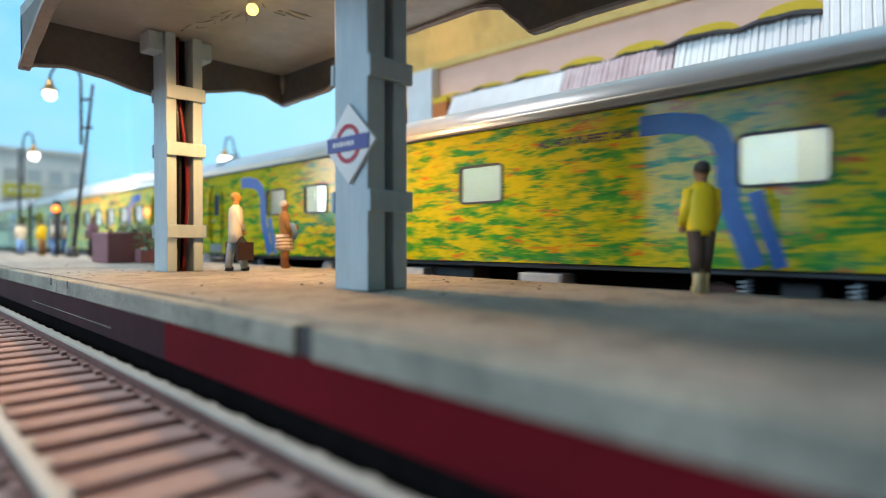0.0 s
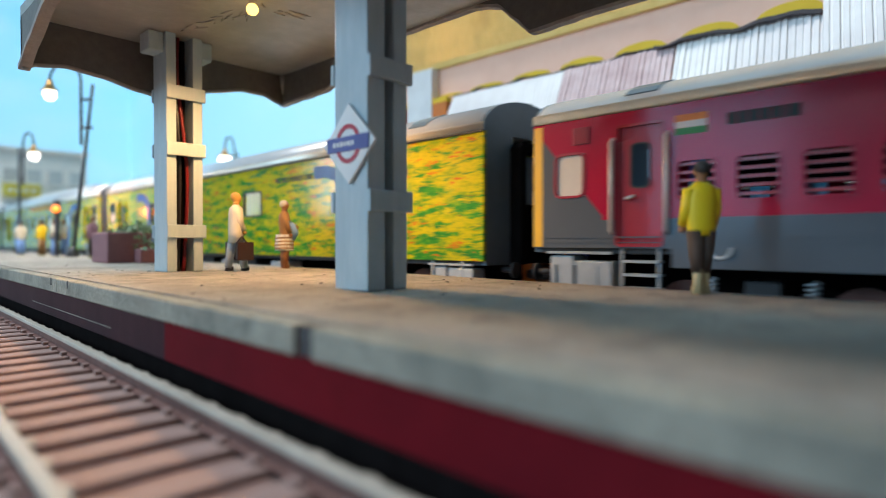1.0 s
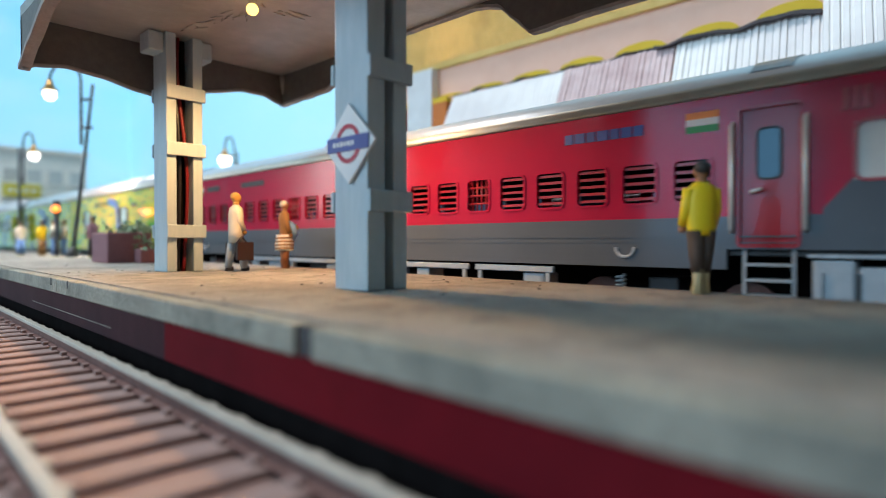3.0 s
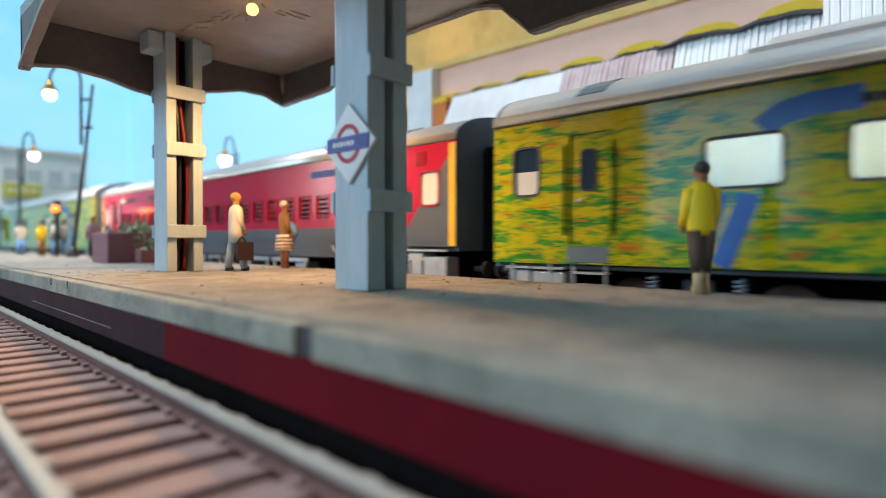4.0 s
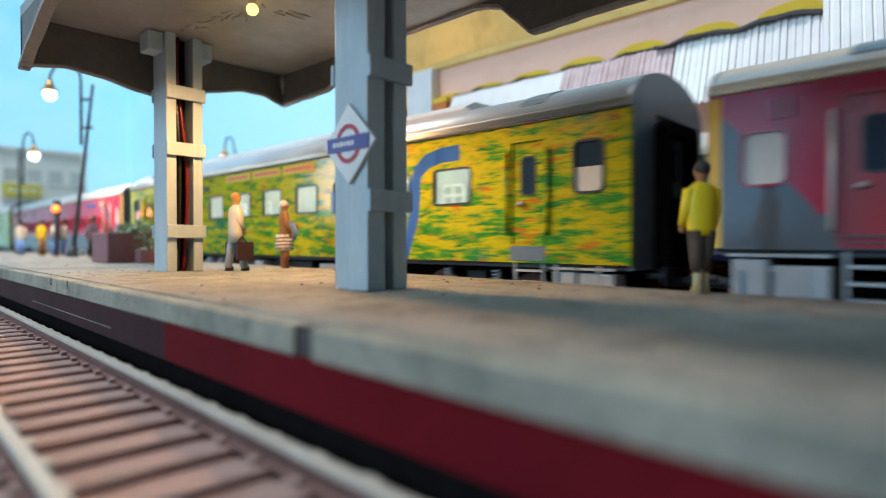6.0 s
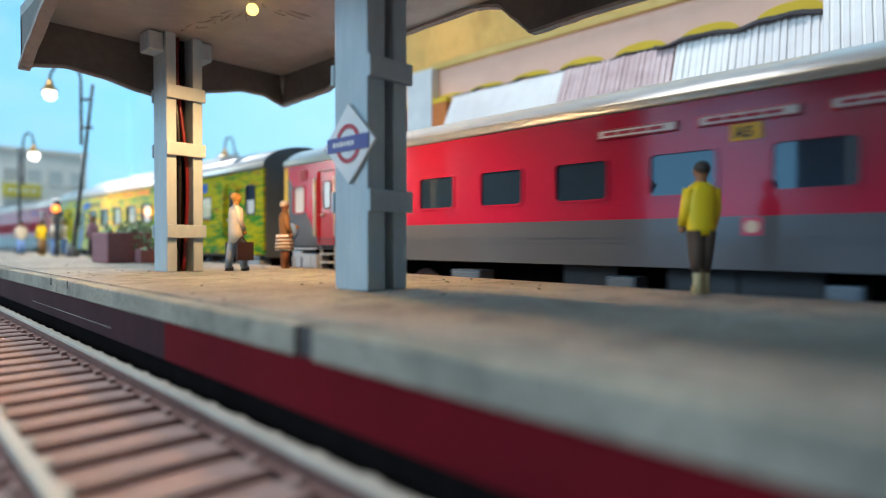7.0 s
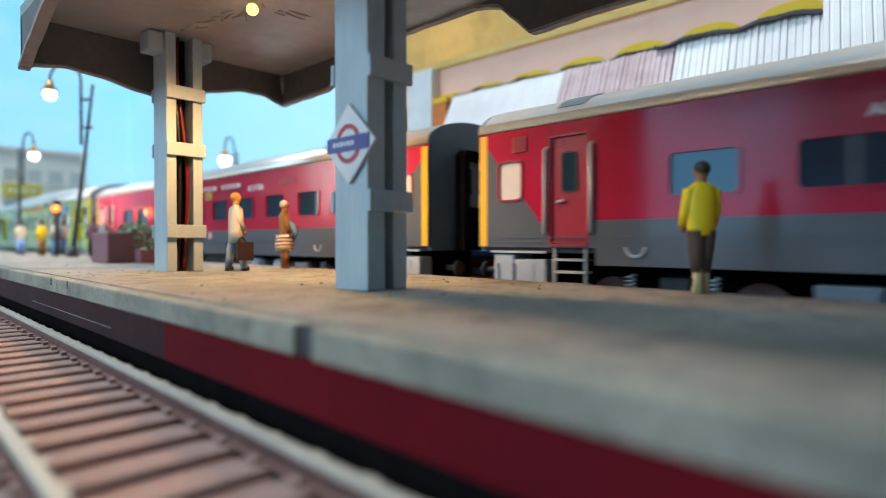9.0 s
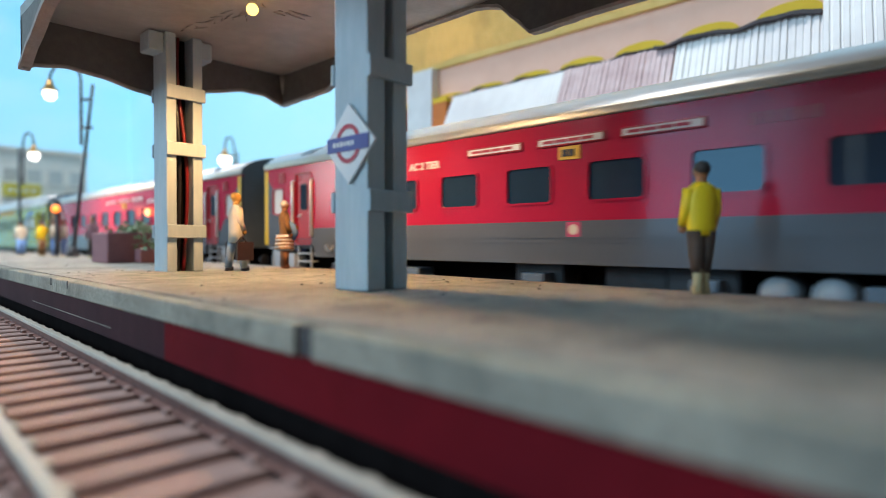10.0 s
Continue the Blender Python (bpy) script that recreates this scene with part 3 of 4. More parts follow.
    bmesh.ops.translate(bm, vec=(0.01, 0, 0), verts=[g for g in geom["geom"] if isinstance(g, bmesh.types.BMVert)])
    return bm


def build_bogie(coach, y):
    bogie = part("bogie", soft_box(0.55, 0.8, y - 1.6, y + 1.6, 0.55, 0.85, 0.05), "chassis", coach, "black bogie frame")
    part("bogie_frame", soft_box(WIDE - 0.8, WIDE - 0.55, y - 1.6, y + 1.6, 0.55, 0.85, 0.05), "chassis", bogie)
    part("bolster", soft_box(0.6, WIDE - 0.6, y - 0.3, y + 0.3, 0.6, 1.1, 0.05), "chassis", bogie)
    for dy in (-1.45, 1.45):
        bm = bmesh.new()
        for x in (1.0, WIDE - 1.0):
            tube(bm, [(x - 0.06, y + dy, 0.52), (x + 0.06, y + dy, 0.52)], 0.52, 20)
        tube(bm, [(1.0, y + dy, 0.52), (WIDE - 1.0, y + dy, 0.52)], 0.08, 8)
        part("wheelset", bm, "rail_web", bogie)
        bm = bmesh.new()
        turns = [2 * math.pi * k / 9 for k in range(46)]
        tube(bm, [(0.42 + 0.09 * math.cos(a), y + dy * 0.55 + 0.09 * math.sin(a), 0.72 + 0.013 * a) for a in turns], 0.025, 6)
        part("spring", bm, "equip", bogie, "grey coil spring")
    return bogie


def lattice(y, z0, z1, half):
    """A white frame with rounded corners and two by two openings, in the plane x = 2."""
    bm = ring_frame(y - half + 0.09, y + half - 0.09, z0 + 0.09, z1 - 0.09, 0.09, 0.1, 1.93, 1.99)
    box(bm, 1.94, 1.985, y - 0.05, y + 0.05, z0 + 0.05, z1 - 0.05)
    mid = (z0 + z1) / 2
    box(bm, 1.945, 1.98, y - half + 0.05, y + half - 0.05, mid - 0.05, mid + 0.05)
    return bm


def build_compartments(coach, windows, skirt, eave, ladders):
    """The lit inside: a pale partition along the middle with a white ladder frame between the windows, berths and a light strip."""
    inner = box_part("partition", 2.0, 2.08, -LONG + 3.2, -3.2, skirt + 0.12, eave - 0.05, "cabin", coach, label="pale partition inside the coach")
    box_part("cabin_ceiling", 0.1, 2.0, -LONG + 3.2, -3.2, eave - 0.2, eave - 0.12, "cabin", inner)
    strip = box_part("light_strip", 0.9, 1.1, -LONG + 3.4, -3.4, eave - 0.24, eave - 0.203, "coach_light", coach, label="glowing white light strip")
    for k, (y, w) in enumerate(windows):
        if ladders and k != 1:
            part("ladder_frame", lattice(y + 1.11, 2.8, 3.48, 0.44), "white", inner, "white frame with four openings")
        part("berth", soft_box(0.5, 1.9, y - 0.3, y + 0.2, skirt + 0.12, 2.55 + 0.12 * (k % 2), 0.04), "berth", inner, "grey berth")


def build_coach(kind, label, group, windows, second=False):
    wrap = {"meadow": "meadow", "buffet": "meadow"}.get(kind, "red")
    meadow = wrap == "meadow"
    skirt, eave, top = (1.32, 4.42, 5.36) if meadow else (1.66, 4.3, 5.1)
    coach = thing("railway_coach", label, "railway coach", group)
    door = [(-1.97, -2.86), (-LONG + 2.86, -LONG + 1.97)]
    lav = [(-0.58, -1.24), (-LONG + 1.24, -LONG + 0.58)]
    if kind == "buffet":
        door, lav = door[:1], lav[:1]
    wz0, wz1 = {"ac": (2.62, 3.42), "general": (2.5, 3.26)}.get(kind, (2.72, 3.58))
    lz = (2.72, 3.6) if not meadow else (2.8, 3.85)
    holes = [(y, y - w, wz0, wz1) for y, w in windows] + [(a, b, *lz) for a, b in lav] + [(a, b, 1.72, 4.02) for a, b in door]
    # the sides of the red coaches reach lower between the doors
    low, cut = (skirt, []) if meadow else (1.31, [(0.0, -3.05, 1.31, skirt), (-LONG + 3.05, -LONG, 1.31, skirt)])
    bm = bmesh.new()
    wall_with_holes(bm, 0, 0.1, low, eave, holes + cut)
    part("side_wall", bm, wrap, coach)
    bm = bmesh.new()
    wall_with_holes(bm, WIDE - 0.1, WIDE, low, eave, (holes if kind == "general" else []) + cut)
    part("side_wall", bm, wrap, coach)
    # ends with a gangway opening
    for ya, yb, out in ((-0.1, 0.0, 1), (-LONG, -LONG + 0.1, -1)):
        bm = bmesh.new()
        box(bm, 0.1, 1.15, ya, yb, skirt - 0.1, eave)
        box(bm, WIDE - 1.15, WIDE - 0.1, ya, yb, skirt - 0.1, eave)
        prism(bm, [(x, z) for x, z in roof_outline(eave, top - 0.004)], "y", ya, yb)
        end = part("end_wall", bm, "coach_end", coach, "dark grey end wall")
        e = (yb if out > 0 else ya)
        bm = bmesh.new()
        lo, hi = (e, e + 0.32) if out > 0 else (e - 0.32, e)
        zb, xa, xb = skirt - 0.1, 1.05, WIDE - 1.05
        prism(bm, [(xa, zb), (xa, 4.1), (xa + 0.15, 4.25), (xb - 0.15, 4.25), (xb, 4.1), (xb, zb), (xb - 0.25, zb), (xb - 0.25, 4.0), (xa + 0.25, 4.0), (xa + 0.25, zb)], "y", lo, hi)
        part("gangway", bm, "black", coach, "black rubber gangway bellows")
        box_part("gangway_door", 1.3, WIDE - 1.3, ya, yb, skirt - 0.1, 2.75, "black", end)
        gate = part("gangway_gate", soft_box(1.32, WIDE - 1.32, ya, yb, 2.75, 3.98, 0.02, 1), "equip", coach, "pale grey gangway shutter with two narrow windows")
        for x in (1.5, 1.98):
            box_part("pane", x, x + 0.24, e - 0.01, e + 0.01, 3.1, 3.8, "dark_glass", gate)
        for x in (0.75, WIDE - 0.75):
            bm = bmesh.new()
            tube(bm, [(x, e, 1.1), (x, e + out * 0.35, 1.1)], 0.07, 8)
            tube(bm, [(x, e + out * 0.35, 1.1), (x, e + out * 0.42, 1.1)], 0.2, 12)
            part("buffer", bm, "chassis", coach)
        bm = bmesh.new()
        tube(bm, [(WIDE / 2, e, 0.95), (WIDE / 2, e + out * 0.7, 0.95)], 0.12, 8)
        part("coupler", bm, "chassis", coach)
    # roof
    bm = bmesh.new()
    prism(bm, roof_outline(eave + 0.01, top), "y", -LONG + 0.1, -0.1)
    for f in bm.faces:
        f.smooth = abs(f.normal.y) < 0.5
    part("roof", bm, "roof", coach, "silver grey rounded roof")
    if meadow:
        box_part("gutter", -0.05, 0.0, -LONG, 0, eave - 0.03, eave, "ink", coach, label="thin black gutter line")
    bm = bmesh.new()
    prism(bm, [(0.02, eave + 0.005), (-0.035, eave + 0.005), (-0.04, eave + 0.06), (-0.03, eave + 0.15), (-0.005, eave + 0.21), (0.03, eave + 0.22)], "y", -LONG, 0)
    for f in bm.faces:
        f.smooth = abs(f.normal.y) < 0.5
    part("cant_rail", bm, "cant", coach, "rounded metal strip along the eave")
    if kind == "meadow":
        bm = bmesh.new()
        box(bm, 0.62, WIDE - 0.62, -22.4, -5.2, 5.0, 5.2)
        prism(bm, [(0.66, 5.17), (0.85, 5.33), (1.2, 5.5), (WIDE - 1.2, 5.5), (WIDE - 0.85, 5.33), (WIDE - 0.66, 5.17)], "y", -22.1, -5.5)
        part("roof_unit", bm, "white", coach, "white raised roof housing")
    for y in (-2.05, -LONG + 2.75):
        curve = roof_outline(eave + 0.01, top)[3:7]
        bm = bmesh.new()
        prism(bm, [(x, z + 0.025) for x, z in curve] + [(x, z - 0.03) for x, z in curve[::-1]], "y", y - 0.65, y)
        part("roof_hatch", bm, "coach_end", coach, "flush dark roof hatch")
    part("floor_pan", soft_box(0.12, WIDE - 0.12, -LONG + 0.12, -0.12, skirt - 0.12, skirt + 0.12, 0.02, 1), "chassis", coach)
    # passenger windows
    glass = {"ac": "dark_glass", "meadow": "clear_pane", "buffet": "clear_pane"}.get(kind)
    bar_mesh = None
    if kind == "general":
        bm = bmesh.new()
        box(bm, -0.018, 0.018, -windows[0][1], 0, -0.028, 0.028)
        tmp = link("bar", bm, "red_plain")
        bar_mesh = tmp.data
        bpy.data.objects.remove(tmp)
    for i, (y, w) in enumerate(windows):
        fr = part("window", ring_frame(y - w + 0.02, y - 0.02, wz0 + 0.02, wz1 - 0.02, 0.05, 0.09, -0.03, 0.06), "ink" if meadow else wrap, coach)
        if glass:
            box_part("pane", 0.03, 0.05, y - w + 0.005, y - 0.005, wz0 + 0.005, wz1 - 0.005, glass, fr).visible_shadow = not meadow
        else:
            if i in (7, 15):
                bm = bmesh.new()
                for k in range(4):
                    tube(bm, [(0.04, y - w * (k + 1) / 5, wz0), (0.04, y - w * (k + 1) / 5, wz1)], 0.025, 6)
                for k in range(3):
                    z = wz0 + (wz1 - wz0) * (k + 1) / 4
                    tube(bm, [(0.04, y - w, z), (0.04, y, z)], 0.025, 6)
                part("grille", bm, "red_plain", fr)
            else:
                for k in range(5):
                    z = wz0 + (wz1 - wz0) * (k + 0.7) / 5.2
                    bar = new("bar", bar_mesh)
                    bar.parent = fr
                    bar.location = (0.04 * CM, y * CM, z * CM)
    for a, b in lav:
        fr = part("window", ring_frame(b + 0.02, a - 0.02, lz[0] + 0.02, lz[1] - 0.02, 0.05, 0.12, -0.03, 0.06), "ink" if meadow else "red_plain", coach)
        mid = (lz[0] + lz[1]) / 2
        box_part("pane", 0.03, 0.05, b, a, lz[0], mid if meadow else lz[1], "milk_glass", fr, label="milky lavatory pane")
        if meadow:
            box_part("upper_pane", 0.03, 0.05, b, a, mid, lz[1], "dark_glass", fr, label="dark upper pane")
    if kind == "general":
        # black sheet added for the unlit upper interior; it blocks the view through
        box_part("interior_shade_sheet", 1.7, 1.8, -LONG + 3.0, -3.0, 2.86, eave - 0.05, "black", coach, label="black sheet added for the dark inside of the coach")
        for y, w in windows[::2]:
            part("seat_back", soft_box(0.4, 1.6, y + 0.12, y + 0.22, skirt + 0.15, 2.82, 0.02, 1), "icf_blue", coach, "dark blue seat back")
    if meadow:
        build_compartments(coach, windows, skirt, eave, kind == "meadow")
    # doors
    for a, b in door:
        d = part("door", soft_box(0.05, 0.1, b, a, 1.72, 4.02, 0.01, 1), wrap if meadow else "red_plain", coach)
        part("door_frame", ring_frame(b + 0.02, a - 0.02, 1.74, 4.0, 0.05, 0.03, -0.02, 0.06), wrap if meadow else "red_plain", coach)
        m = (a + b) / 2
        fr = part("door_window", ring_frame(m - 0.16, m + 0.16, 2.85, 3.65, 0.035, 0.08, 0.02, 0.06), "ink", d)
        box_part("pane", 0.035, 0.045, m - 0.17, m + 0.17, 2.84, 3.66, "dark_glass", fr)
        bm = bmesh.new()
        tube(bm, [(0.06, a - 0.2, 2.62), (-0.03, a - 0.2, 2.62), (-0.03, a - 0.36, 2.66)], 0.035, 8)
        part("door_handle", bm, "handrail", d)
        for y in (a + 0.1, b - 0.1):
            bm = bmesh.new()
            tube(bm, [(0.02, y, 1.95), (-0.06, y, 2.0), (-0.06, y, 3.75), (0.02, y, 3.8)], 0.045, 8)
            part("handrail", bm, "meadow" if meadow else "handrail", coach, "" if meadow else "silver grab rail")
        if meadow:
            part("kick_panel", soft_box(-0.012, 0.05, b - 0.02, a + 0.02, 1.36, 1.71, 0.01, 1), "coach_end", coach, "dark grey panel under the door")
        # steps
        for z in (0.86, 1.12, 1.38):
            box_part("step", 0.0, 0.35, b + 0.1, a - 0.1, z, z + 0.05, "equip", coach)
        for y in (a - 0.1, b + 0.05):
            box_part("step_side", 0.05, 0.1, y, y + 0.05, 0.82, skirt, "equip", coach)
    # livery pieces
    if not meadow:
        for y in (-0.02, -LONG + 0.24):
            box_part("yellow_stripe", -0.006, 0.0, y - 0.22, y, skirt + 0.02, eave - 0.05, "yellow", coach, label="yellow end stripe")
        box_part("waist_moulding", -0.012, 0, -LONG + 0.3, -0.3, 1.86, 1.89, wrap, coach)
        box_part("waist_moulding", -0.012, 0, -LONG + 0.3, -0.3, 1.76, 1.78, wrap, coach)
        for y in (-1.0, -LONG + 1.4):
            for k in range(3):
                box_part("marker_plate", -0.05, 0, y - 0.13 * k - 0.09, y - 0.13 * k, 3.78, 4.12, "red_plain", coach)
    else:
        if kind == "meadow":
            part("ribbon", ribbon(-0.012, -5.4, 1, 2.65, 3.66), "ribbon", coach, "blue ribbon print")
            part("ribbon", ribbon(-0.012, -21.02, 1), "ribbon", coach, "blue ribbon print")
        else:
            part("ribbon", ribbon(-0.012, -21.7, -1), "ribbon", coach, "blue ribbon print")
            part("ribbon", ribbon(-0.012, -6.15, -1), "ribbon", coach, "blue ribbon print")
    # underframe equipment
    box_part("centre_sill", 1.3, WIDE - 1.3, -LONG + 0.6, -0.6, 0.72, skirt - 0.1, "black", coach)
    shift = 0.8 if second else 0.0
    tanks = {"ac": (-16.66, -17.43, -18.96), "meadow": (-8.1, -9.15), "buffet": (-9.3, -10.1)}.get(kind, ())
    for y in tanks:
        bm = bmesh.new()
        c = y + shift - 0.3
        tube(bm, [(0.16, c, 0.9), (0.19, c, 0.9), (0.26, c, 0.9), (0.36, c, 0.9), (2.4, c, 0.9)], [0.06, 0.2, 0.28, 0.31, 0.31], 20)
        tank = part("air_tank", bm, "equip", coach, "pale grey air tank")
        bm = bmesh.new()
        tube(bm, [(0.6, c + 0.325 * math.cos(a), 0.9 + 0.325 * math.sin(a)) for a in [math.pi * n / 8 for n in range(17)]], 0.02, 6)
        part("strap", bm, "chassis", tank)
    cases = {"ac": ((-11.83, 0.6), (-15.56, 0.5), (-18.16, 0.42), (-20.6, 0.7), (-7.6, 0.9)), "general": ((-7.4, 0.5), (-8.6, 0.9), (-12.1, 0.5), (-16.2, 0.45), (-19.65, 0.55)),
             "meadow": ((-12.4, 0.6), (-16.5, 0.9)), "buffet": ((-13.4, 0.7), (-17.2, 1.1))}[kind]
    metal = "coach_end" if kind == "ac" else "equip"
    for y, w in cases:
        box_y = y + shift
        case = part("equipment_case", soft_box(0.12, 0.7, box_y - w, box_y, 0.74, 1.1, 0.03), metal, coach, "painted box under the floor")
        part("case_lid", soft_box(0.1, 0.119, box_y - w + 0.06, box_y - 0.06, 0.8, 1.04, 0.008, 1), metal, case)
    for y in (-10.6, -12.9, -14.2):
        part("equipment_box", soft_box(0.5, 1.2, y - 1.3, y, 0.68, skirt - 0.16, 0.04), "chassis", coach, "black box under the floor")
    if kind == "general":
        for ya, yb in ((-7.0, -9.9), (-10.1, -13.1), (-13.3, -14.45), (-14.65, -18.1), (-18.3, -20.5)):
            rail = part("truss_rail", soft_box(0.02, 0.1, yb, ya, 1.12, 1.26, 0.02, 1), "equip", coach, "long silver rail under the floor")
            for y in (ya - 0.15, yb + 0.15):
                box_part("truss_post", 0.03, 0.09, y - 0.05, y + 0.05, 0.8, 1.12, "equip", rail)
        box_part("ladder_rail", 0.03, 0.09, -11.5, -10.15, 0.8, 0.87, "equip", coach)
    for y in (-0.35, -LONG + 1.85):
        part("end_equipment", soft_box(0.06, 0.6, y - 0.62, y - 0.05, 0.86, 1.5 if not meadow else 1.16, 0.04), "equip", coach, "pale grey box under the coach end")
        part("end_equipment", soft_box(0.02, 0.5, y - 1.5, y - 0.66, 0.84, 1.4 if not meadow else 1.14, 0.04), "equip", coach, "pale grey box under the coach end")
        part("end_bracket", soft_box(0.0, 0.06, y - 1.5, y, skirt - 0.13, skirt - 0.07, 0.01, 1), "equip", coach)
        for k in range(3):
            box_part("pipe_hanger", 0.0, 0.05, y - 0.2 - 0.5 * k, y - 0.14 - 0.5 * k, 0.84, 1.3, "chassis" if k % 2 else "equip", coach)
    for y in (-4.4, -LONG + 4.4):
        build_bogie(coach, y)
        if meadow:
            continue
        bm = bmesh.new()
        tube(bm, [(-0.02, y + 0.5 + 0.19 * math.cos(a), skirt + 0.02 - 0.19 * math.sin(a)) for a in [math.pi * k / 8 for k in range(9)]], 0.035, 6)
        part("lifting_hook", bm, "equip", coach)
    return coach


AC_WINDOWS = [(-4.53 - 2.06 * k, 1.21) for k in range(9)]
MEADOW_WINDOWS = [(-4.71 - 2.13 * k, 1.23) for k in range(9)]
BUFFET_WINDOWS = [(-6.35, 1.25), (-8.75, 1.25), (-15.53, 1.28), (-21.85, 1.32)]
GENERAL_WINDOWS = [(-3.14 - 0.997 * k, 0.68) for k in range(21)]


def flag(coach, y):
    for z, mat in ((4.02, "saffron"), (3.9, "white"), (3.78, "flag_green")):
        box_part("flag_stripe", -0.008, 0, y - 0.56, y, z - 0.06, z + 0.06, mat, coach)


def board(coach, y, w, z, mat="white", rim="red_plain"):
    b = part("name_board", soft_box(-0.05, 0, y - w, y, z - 0.1, z + 0.1, 0.015, 1), rim, coach)
    box_part("plate", -0.058, -0.05, y - w + 0.05, y - 0.05, z - 0.065, z + 0.065, mat, b)
    bars(b, "sign_red" if mat == "white" else "ink", -0.056, y - 0.15, [(w - 0.5) / 4] * 4, z - 0.03, z + 0.03)


def build_train():
    """The coaches in order from the leading one, each with the place of its front end along the train."""
    kinds = [("meadow", -92.7), ("meadow", -64.2), ("buffet", -35.8), ("general", -7.33), ("meadow", 20.92), ("ac", 49.37), ("ac", 78.14)]
    made = []
    for kind, q in kinds:
        if kind == "meadow":
            c = build_coach("meadow", "model railway coach with yellow and green meadow print, moving", "coaches of the passing train", MEADOW_WINDOWS)
            lettering("AC THREE TIER", 0.21, c, "ink", -0.008, -17.85, 3.8)
            bars(c, "ink", -0.004, -6.96, [0.2, 0.17, 0.22, 0.2, 0.18, -0.06, 0.1, -0.06, 0.2, 0.16, 0.18], 3.86, 4.0)
            for y in (-10.43, -12.5, -14.57):
                bd = box_part("name_board", -0.02, 0, y - 1.9, y, 4.04, 4.34, "far_sign", c, label="yellow-edged orange destination board")
                box_part("plate", -0.026, -0.02, y - 1.83, y - 0.07, 4.1, 4.28, "saffron", bd)
                bars(bd, "sign_red", -0.022, y - 0.15, [0.35, 0.4, 0.35, 0.4], 4.175, 4.205)
        elif kind == "buffet":
            c = build_coach("buffet", "model buffet coach with yellow and green meadow print, moving", "coaches of the passing train", BUFFET_WINDOWS)
            lettering("AC HOT BUFFET CAR", 0.225, c, "ink", -0.008, -17.8, 3.8)
            bars(c, "ink", -0.004, -23.75, [0.12, 0.1, 0.12, 0.1, 0.12], 3.6, 3.74)
        elif kind == "general":
            c = build_coach("general", "red and grey model coach with barred open windows, moving", "coaches of the passing train", GENERAL_WINDOWS)
            flag(c, -3.1)
            flag(c, -LONG + 3.75)
            bars(c, "ink", -0.004, -4.0, [0.14, 0.14, 0.14, 0.14, 0.14, 0.05, 0.16], 3.8, 4.0)
            bars(c, "ink", -0.004, -6.86, [0.22, 0.3, 0.2, 0.28, 0.24, 0.25], 3.8, 3.98)
            bars(c, "sign_blue", -0.004, -20.8, [0.2, 0.24, 0.2, 0.26, 0.2, 0.22, 0.2], 3.8, 4.0)
        else:
            c = build_coach("ac", "red and grey air-conditioned model coach with tinted windows, moving", "coaches of the passing train", AC_WINDOWS, q > 60)
            back = q < 60
            lettering("AC 3 TIER" if back else "AC 2 TIER", 0.25, c, "white", -0.008, -17.69 if back else -7.5, 3.66)
            for y in (-11.71, -13.67, -15.63) if back else (-9.56, -11.57, -13.5):
                board(c, y, 1.6, 3.9)
            # a lettered panel in red on red
            bars(c, "red_plain", -0.004, -19.8 if back else -15.8, [0.15, 0.2, 0.16, 0.2, 0.18], 3.74, 3.94)
            y = -14.2 if back else -12.1
            p = box_part("class_plate", -0.03, 0, y - 0.5, y, 3.5, 3.78, "yellow", c, label="yellow class plate")
            if back:
                lettering("A5", 0.24, p, "ink", -0.034, y - 0.07, 3.55)
            else:
                bars(p, "ink", -0.036, y - 0.08, [0.13, 0.13], 3.57, 3.71)
            p = box_part("notice", -0.006, 0, y - 0.5, y - 0.18, 1.88, 2.2, "notice", c, label="small pink notice")
            bm = bmesh.new()
            prism(bm, [(y - 0.34 + 0.11 * math.cos(a), 2.04 + 0.11 * math.sin(a)) for a in [math.pi * k / 8 for k in range(16)]], "x", -0.01, -0.006)
            part("disc", bm, "kurta", p)
        made.append((c, q))
    return made


# ---------------------------------------------------------------- platform things


def doll_mesh(name, label, x, y, turn, height, style):
    """One plain painted figure with moulded clothes."""
    bm = bmesh.new()
    h = height
    # materials: 0 skin, 1 hair, 2 top, 3 legs, 4 shoes, 5 extra
    for s in (-1, 1):
        top = 0.19 if style == "shirt" else 0.07
        gap, step = (0.03, 0.012 * s) if style == "shirt" else (0.05, 0.085 * s if style == "kurta" else 0.0)
        tube(bm, [(s * gap * h, step * h, 0.0), (s * gap * h, (step + 0.003) * h, 0.5 * top * h), (s * gap * h, step * h, top * h)], [0.046 * h, 0.038 * h, 0.046 * h], 8, 3 if style == "dhoti" else 4)
        tube(bm, [(s * gap * h, (step + 0.06) * h, 0.03 * h), (s * gap * h, (step - 0.02) * h, 0.035 * h)], [0.03 * h, 0.04 * h], 8, 3 if style == "dhoti" else 4)
        tube(bm, [(s * gap * h, step * h, (top - 0.03) * h), (s * gap * 1.2 * h, (step * 0.6 + 0.005) * h, 0.27 * h), (s * 0.045 * h, 0, 0.48 * h)], [0.045 * h, 0.055 * h, 0.066 * h], 10, 3)
        arm = [(s * 0.096 * h, 0, 0.79 * h), (s * 0.118 * h, 0.01 * h, 0.64 * h)]
        tube(bm, arm + [(s * 0.12 * h, 0.06 * h, 0.52 * h)], [0.05 * h, 0.043 * h, 0.036 * h], 8, 2)
        ball(bm, (s * 0.115 * h, 0.07 * h, 0.49 * h), 0.03 * h, 0)
